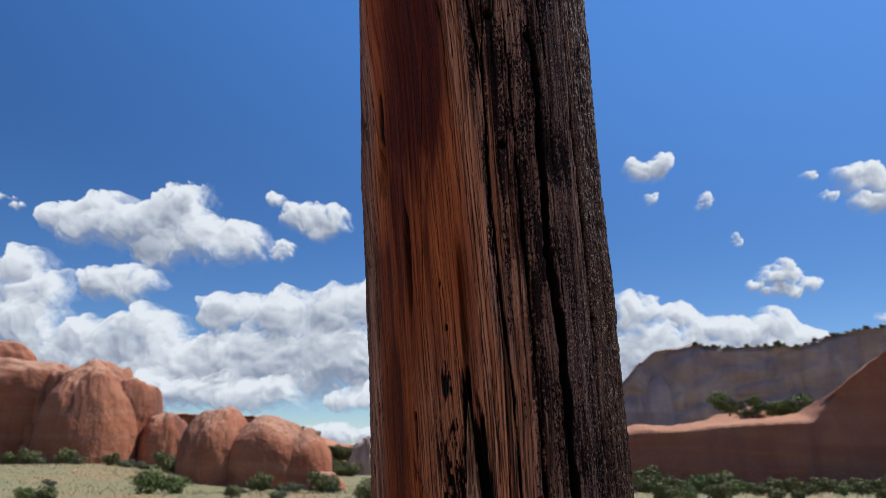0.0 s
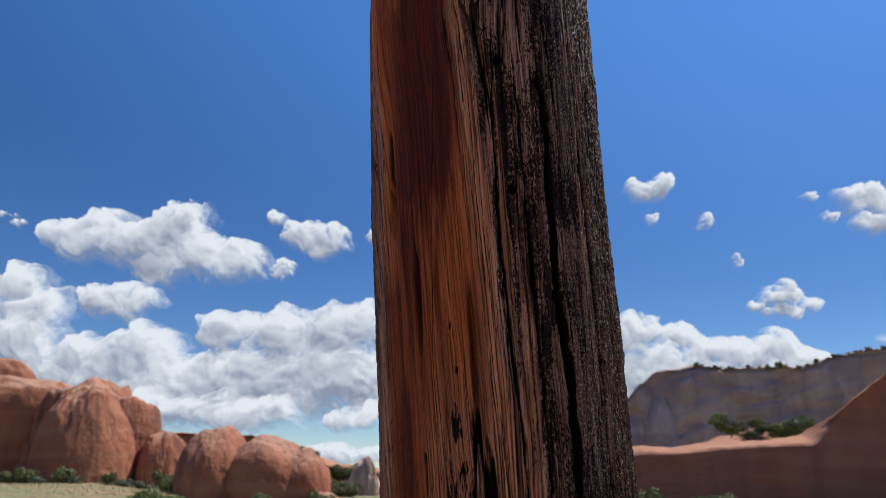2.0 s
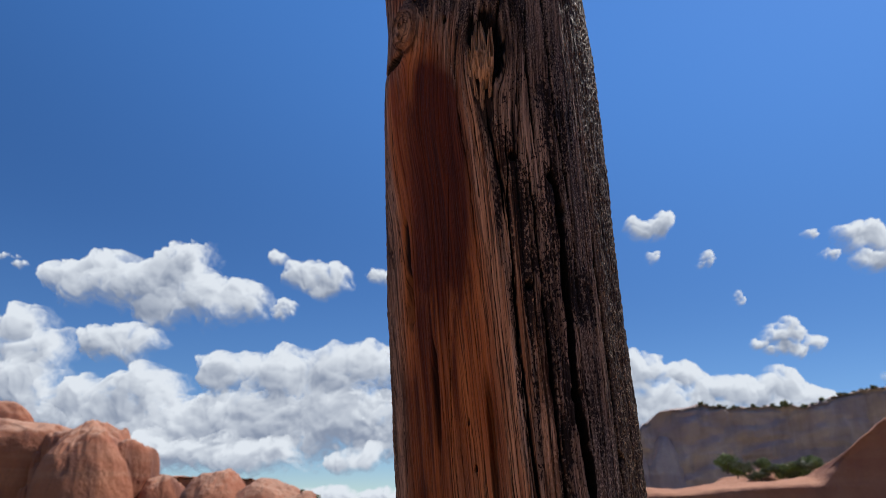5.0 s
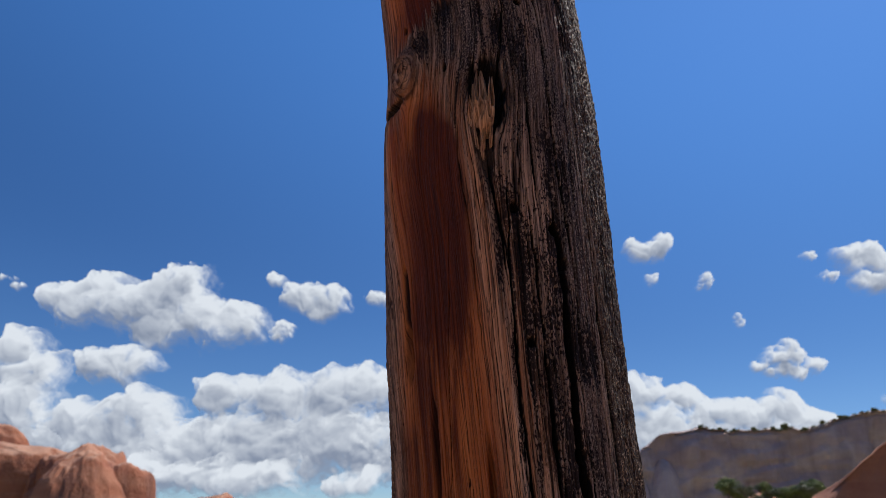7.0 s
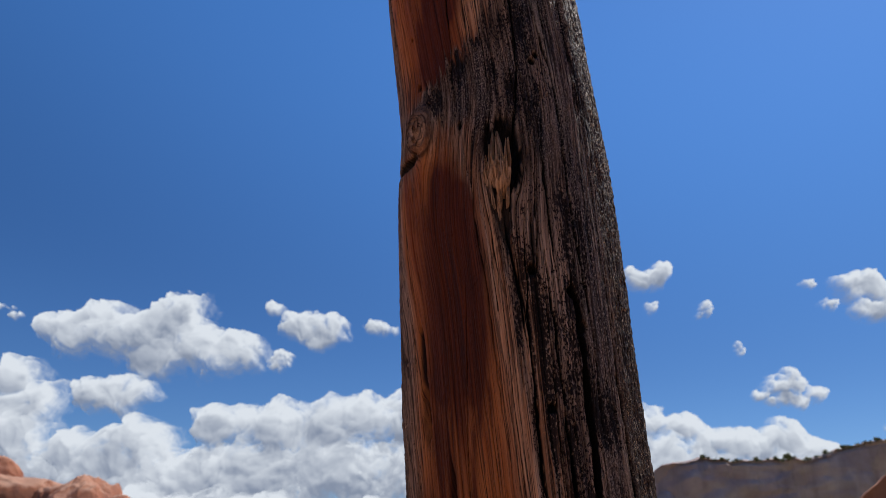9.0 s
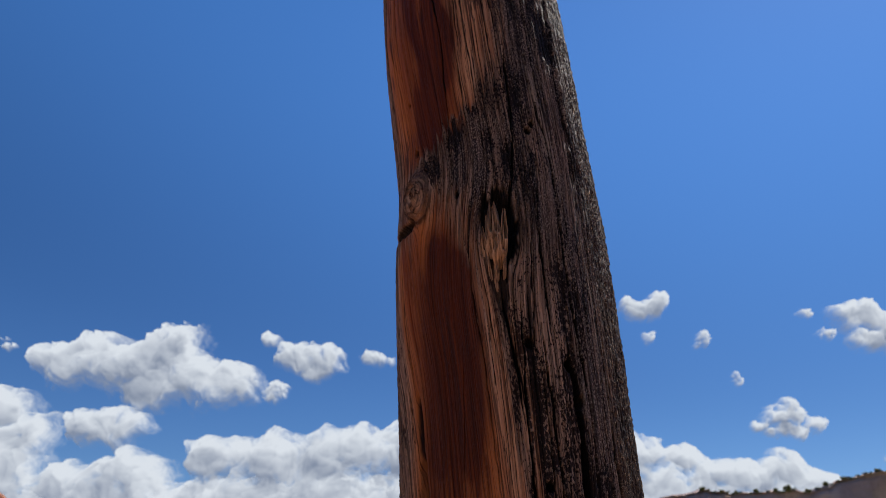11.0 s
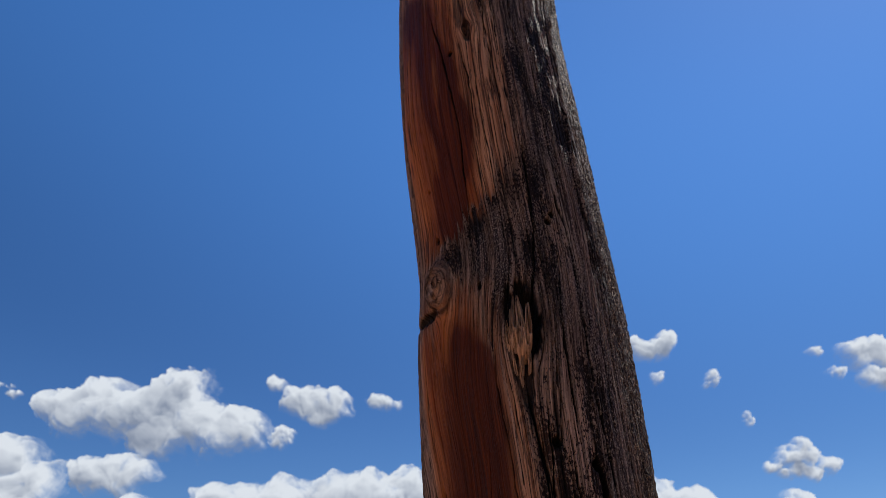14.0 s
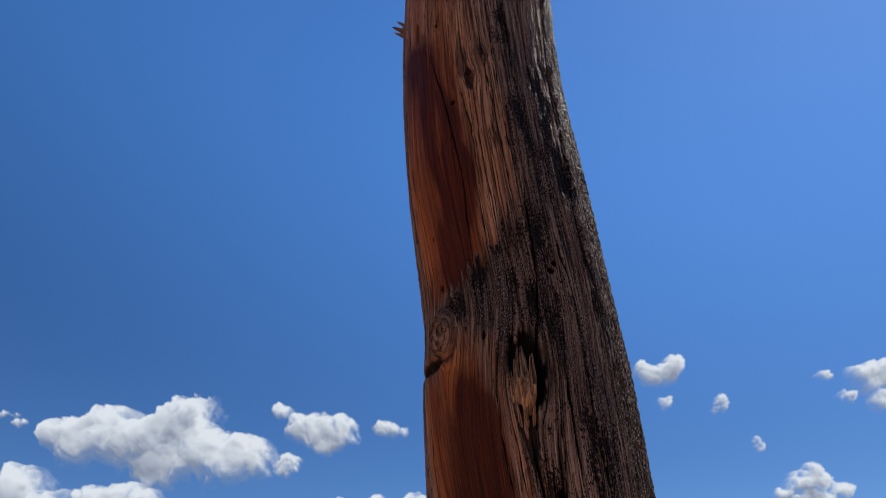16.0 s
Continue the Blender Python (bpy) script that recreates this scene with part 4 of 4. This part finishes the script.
    lip = np.radians(smooth_interp(z, [1.93, 1.967, 2.05, 2.111, 2.197, 2.29, 2.40], [38, 39, 40, 41, 44, 49, 52])) * ARC + 0.0042
    ridge = np.exp(-((s - lip - 0.002 * n(z * 30, 0.5, 26, 2)) / 0.0013) ** 2) * step(1.93, 1.98, z) * np.clip(0.7 + 2.2 * n(s * 300, z * 60, 27, 3), 0, 1.5)
    relief = relief + 0.0024 * ridge
    # the lip is paled in the colour too, painting its sunlit line
    silver = np.clip(silver * (1 - 0.95 * step(24, 38, deg)) + 0.8 * ridge, 0, 1)

    # black stain over the upper end of the knots' collar; above and beside the broken branch, char with the stub's
    # shadow painted in
    collar = np.exp(-((deg - edge - 13) / 15) ** 2) * step(1.95, 1.985, z) * step(2.07, 2.02, z)
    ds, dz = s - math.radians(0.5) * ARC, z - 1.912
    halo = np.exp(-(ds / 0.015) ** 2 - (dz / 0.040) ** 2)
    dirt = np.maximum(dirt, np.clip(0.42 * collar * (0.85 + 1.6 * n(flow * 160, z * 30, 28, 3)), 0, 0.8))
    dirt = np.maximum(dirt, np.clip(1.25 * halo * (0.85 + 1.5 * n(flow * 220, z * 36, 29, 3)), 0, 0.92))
    # beetle and nail holes
    for h_deg, h_z, size in ((4, 1.793, .0030), (22, 1.778, .0032), (6, 1.694, .0026), (23, 1.623, .0036), (-63, 1.525, .0022), (-31, 1.579, .0016),
                             (-28, 2.192, .0022), (-69, 1.998, .0026), (-31, 1.931, .0024), (17, 1.990, .0024), (14, 1.982, .0026), (-38, 2.322, .0020),
                             (-67, 2.051, .0014), (44, 1.585, .0026), (25, 1.752, .0036), (-60, 1.972, .0016)):
        rows = rows_of(h_z - 0.01, h_z + 0.01)
        q = np.hypot(s[rows] - math.radians(h_deg) * ARC, (z[rows] - h_z) * 0.8) / size + 0.35 * n(s[rows] * 500, z[rows] * 400, h_deg, 2)
        cut(rows, 0.007, np.exp(-np.abs(q) ** 4))

    def hollow(h_deg, h_z, wide, tall, depth, rag=0.3, blacken=0.0, taper=0.0, blot=0.0):
        rows = rows_of(h_z - 2.2 * tall, h_z + 2.2 * tall)
        sr, zr, fr = s[rows], z[rows], flow[rows]
        ds = (sr - math.radians(h_deg) * ARC) / (wide * np.clip(1 + taper * (zr - h_z) / tall, 0.15, 2))
        q = np.hypot(ds, (zr - h_z) / tall) + rag * n(sr * 300, zr * 60, depth * 500, 3)
        shape = np.exp(-np.clip(q, 0, 5) ** 4)
        if blot:
            spot = n(fr * 620, zr * 190, depth * 900, 2) * 0.8 + n(fr * 230, zr * 50, 30, 2) * 0.6
            shape = shape * np.clip(step(-0.04, 0.08, spot) + 1 - blot, 0, 1)
        cut(rows, depth, shape, blacken)

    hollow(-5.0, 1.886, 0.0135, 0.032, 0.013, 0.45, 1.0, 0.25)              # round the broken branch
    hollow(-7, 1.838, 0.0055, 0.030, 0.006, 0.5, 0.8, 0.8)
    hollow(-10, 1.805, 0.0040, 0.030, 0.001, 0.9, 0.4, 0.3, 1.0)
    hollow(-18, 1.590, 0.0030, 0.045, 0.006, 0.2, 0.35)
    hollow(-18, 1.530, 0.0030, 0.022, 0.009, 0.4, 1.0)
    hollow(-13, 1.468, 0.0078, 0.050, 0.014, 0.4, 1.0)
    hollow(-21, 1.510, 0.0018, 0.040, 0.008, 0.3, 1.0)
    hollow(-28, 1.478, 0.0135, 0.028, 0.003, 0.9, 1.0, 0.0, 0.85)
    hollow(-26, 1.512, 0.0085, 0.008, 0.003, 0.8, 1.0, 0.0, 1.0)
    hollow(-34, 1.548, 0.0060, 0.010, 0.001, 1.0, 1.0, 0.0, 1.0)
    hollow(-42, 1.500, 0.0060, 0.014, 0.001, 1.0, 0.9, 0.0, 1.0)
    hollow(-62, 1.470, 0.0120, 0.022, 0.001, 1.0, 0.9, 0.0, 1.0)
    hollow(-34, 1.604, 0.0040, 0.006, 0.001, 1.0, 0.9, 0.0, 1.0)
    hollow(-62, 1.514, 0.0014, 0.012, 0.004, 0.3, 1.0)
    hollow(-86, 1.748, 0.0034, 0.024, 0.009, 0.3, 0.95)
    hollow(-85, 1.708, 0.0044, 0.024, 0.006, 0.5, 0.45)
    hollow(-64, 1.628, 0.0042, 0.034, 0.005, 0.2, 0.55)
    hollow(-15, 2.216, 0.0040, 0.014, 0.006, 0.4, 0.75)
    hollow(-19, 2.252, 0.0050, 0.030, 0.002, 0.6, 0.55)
    # notch under the overgrown knot, its shadow painted black
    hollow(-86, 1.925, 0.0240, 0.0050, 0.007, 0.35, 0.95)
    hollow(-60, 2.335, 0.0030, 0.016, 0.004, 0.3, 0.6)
    # overgrown knot with swirling rings
    rows = rows_of(1.88, 2.01)
    ds, dz = s[rows] - math.radians(-67) * ARC, z[rows] - 1.948
    q = np.hypot(ds + 0.35 * dz, dz * 0.80 - 0.25 * ds) + 0.004 * n(s[rows] * 70, z[rows] * 60, 32, 3)
    bump = np.exp(-(q / 0.0215) ** 4)
    rings = np.sin(q * 1500 + 5 * n(s[rows] * 130, z[rows] * 110, 33, 3))
    relief[rows] += bump * (0.0090 + 0.0014 * rings) - 0.004 * np.exp(-(q / 0.0035) ** 2)
    dirt[rows] = np.maximum(dirt[rows] * (1 - 0.6 * bump), bump * 0.85 * step(0.1, 0.8, rings) * (0.7 + n(s[rows] * 200, z[rows] * 200, 34, 2)))
    dirt[rows] = np.maximum(dirt[rows], 0.75 * np.exp(-(q / 0.003) ** 2))
    dirt[rows] = np.maximum(dirt[rows], 0.8 * np.exp(-((q - 0.0215) / 0.0016) ** 2) * (0.45 + 0.55 * step(1.955, 1.935, z[rows])))
    fresh[rows] = np.maximum(fresh[rows] * (1 - bump * 0.5), bump * 0.45)
    tan[rows] = np.maximum(tan[rows], bump)
    grey[rows] *= 1 - bump * 0.6
    soot[rows] *= 1 - bump * 0.7
    return relief, dict(grain=np.stack([flow, z + 0 * s, s], -1), fresh=fresh, stain=stain, grey=grey, bark=bark, dirt=np.clip(dirt, 0, 1), tan=tan, soot=soot, silver=silver)


def build_post():
    front = np.radians(np.concatenate([np.linspace(-122, -104, 24)[:-1], np.linspace(-104, 90, 960), np.linspace(90, 122, 40)[1:]]))
    back = np.radians(np.linspace(122, 238, 40)[1:-1])
    th = np.concatenate([front, back])[None, :]
    zs = np.concatenate([np.linspace(-0.45, 1.36, 60)[:-1], np.linspace(1.36, 2.47, 960), np.linspace(2.47, 2.72, 20)[1:]])[:, None]
    th2 = np.where(th > math.pi, th - 2 * math.pi, th)
    relief, masks = post_fields(th2 + 0 * zs, zs + 0 * th2)
    cx, cy, rad = post_section(th2, zs)
    rad = rad + relief
    points = np.stack([cx + rad * np.sin(th2), cy - rad * np.cos(th2), zs + 0 * th2], -1)
    ob = thing("wooden_post", (0.09, 0.44, 0), "weathered wooden post, orange bare wood beside cracked sooty grey grain", "post")
    mesh = grid_mesh("shaft", points - np.array((0.09, 0.44, 0)), True, masks)
    part("shaft", mesh, WOOD, ob)
    # sawn top
    ring = points[-1] - np.array((0.09, 0.44, 0))
    centre = ring.mean(0)
    caps = np.stack([ring + (centre - ring) * t + np.array((0, 0, 0.002 * t)) for t in (0, 0.4, 0.8, 0.999)])
    none = np.zeros(caps.shape[:2])
    flat = dict(grain=caps * 1.0, fresh=none, stain=none, grey=none + 0.5, bark=none, dirt=none, tan=none, soot=none + 0.3, silver=none)
    part("top_end", grid_mesh("top_end", caps, True, flat), WOOD, ob, "sawn grey end grain")
    return ob


def splinter_mesh(name, base, tip, wide, thick, seed, bow=0.0):
    """A torn sliver of wood with grooves along it and a ragged end."""
    base, tip = np.array(base, float), np.array(tip, float)
    along = tip - base
    length = np.linalg.norm(along)
    along /= length
    side = np.cross(along, (0, -1, 0.2))
    side /= np.linalg.norm(side)
    out = np.cross(side, along)
    t = np.linspace(0, 1, 30)[:, None]
    w = np.linspace(0, 2 * math.pi, 44, endpoint=False)[None, :]
    ragged = 1 - 0.62 * step(0.35, 0.75, vnoise(np.cos(w) * 3.4 + seed, np.sin(w) * 3.4, seed)) * step(0.2, 1.0, t)
    swell = (0.6 + 0.4 * step(0, 0.3, t)) * (1 - 0.74 * t ** 2.2) * (1 + 0.9 * fbm(np.cos(w) * 2.4 + seed, np.sin(w) * 2.4 + t * 1.5, seed, 3))
    swell = swell * (1 - 0.34 * np.abs(np.sin(w * 3.5 + seed + 1.5 * t)) ** 6 + 0.3 * fbm(np.cos(w) * 7, np.sin(w) * 7 + t * 3, seed + 4, 2))
    p = base + along * (t * length * ragged)[..., None] + side * (np.cos(w) * wide * swell)[..., None] + out * (np.sin(w) * thick * swell + bow * 4 * t * (1 - t))[..., None]
    return grid_mesh(name, p, True, dict(grain=np.stack([w * wide + 0 * t, t * length + 0 * w, 0 * t + 0 * w + seed], -1)))


post = build_post()


def on_post(deg, z, lift=0.0):
    """A place on the post's skin, from its own origin."""
    th = math.radians(deg)
    cx, cy, rad = post_section(np.array(th), np.array(z))
    return np.array((float(cx) + (float(rad) + lift) * math.sin(th) - 0.09, float(cy) - (float(rad) + lift) * math.cos(th) - 0.44, z))


stub = part("branch_stub", splinter_mesh("branch_stub", on_post(-7.5, 1.864, -0.004), on_post(-7.0, 1.909, 0.006), 0.0068, 0.0062, 3.0, 0.004), TORN, post, "broken splintered branch stub")
for k, (d0, z0, d1, z1, wide, bow) in enumerate([(-3.0, 1.866, -1.6, 1.901, 0.0036, 0.004), (-12, 1.864, -12.5, 1.890, 0.0024, 0.001), (-5.5, 1.860, -4.5, 1.890, 0.0036, 0.006),
                                                 (-10.0, 1.866, -9.5, 1.899, 0.0028, 0.006), (-14, 1.862, -14.0, 1.880, 0.0014, 0.0), (-8, 1.846, -5, 1.866, 0.0014, 0.001),
                                                 (-9.5, 1.842, -10.5, 1.864, 0.0012, 0.0), (-3, 1.850, -1.5, 1.872, 0.0012, 0.001), (-7, 1.838, -7.5, 1.858, 0.0010, 0.0)]):
    part("splinter", splinter_mesh("splinter", on_post(d0, z0 - 0.004, -0.008), on_post(d1, z1, 0.006 - 0.0007 * k), wide * 1.25, wide * 1.1, 5.0 + 3 * k, bow), TORN, stub)
part("splinter", splinter_mesh("splinter", on_post(-13, 1.45, -0.006), on_post(-15, 1.533, -0.003), 0.0032, 0.0028, 15.0), TORN, post, "torn sliver standing in a rotted hollow")
for k, (z0, z1) in enumerate([(2.405, 2.409), (2.397, 2.398), (2.413, 2.419)]):
    a = on_post(-97, z0, -0.004)
    part("twig_stub", splinter_mesh("twig_stub", a, a + np.array((-0.020 + 0.003 * k, -0.006, z1 - z0)), 0.0030, 0.0026, 20.0 + k), TORN, post, "splintered twig end")
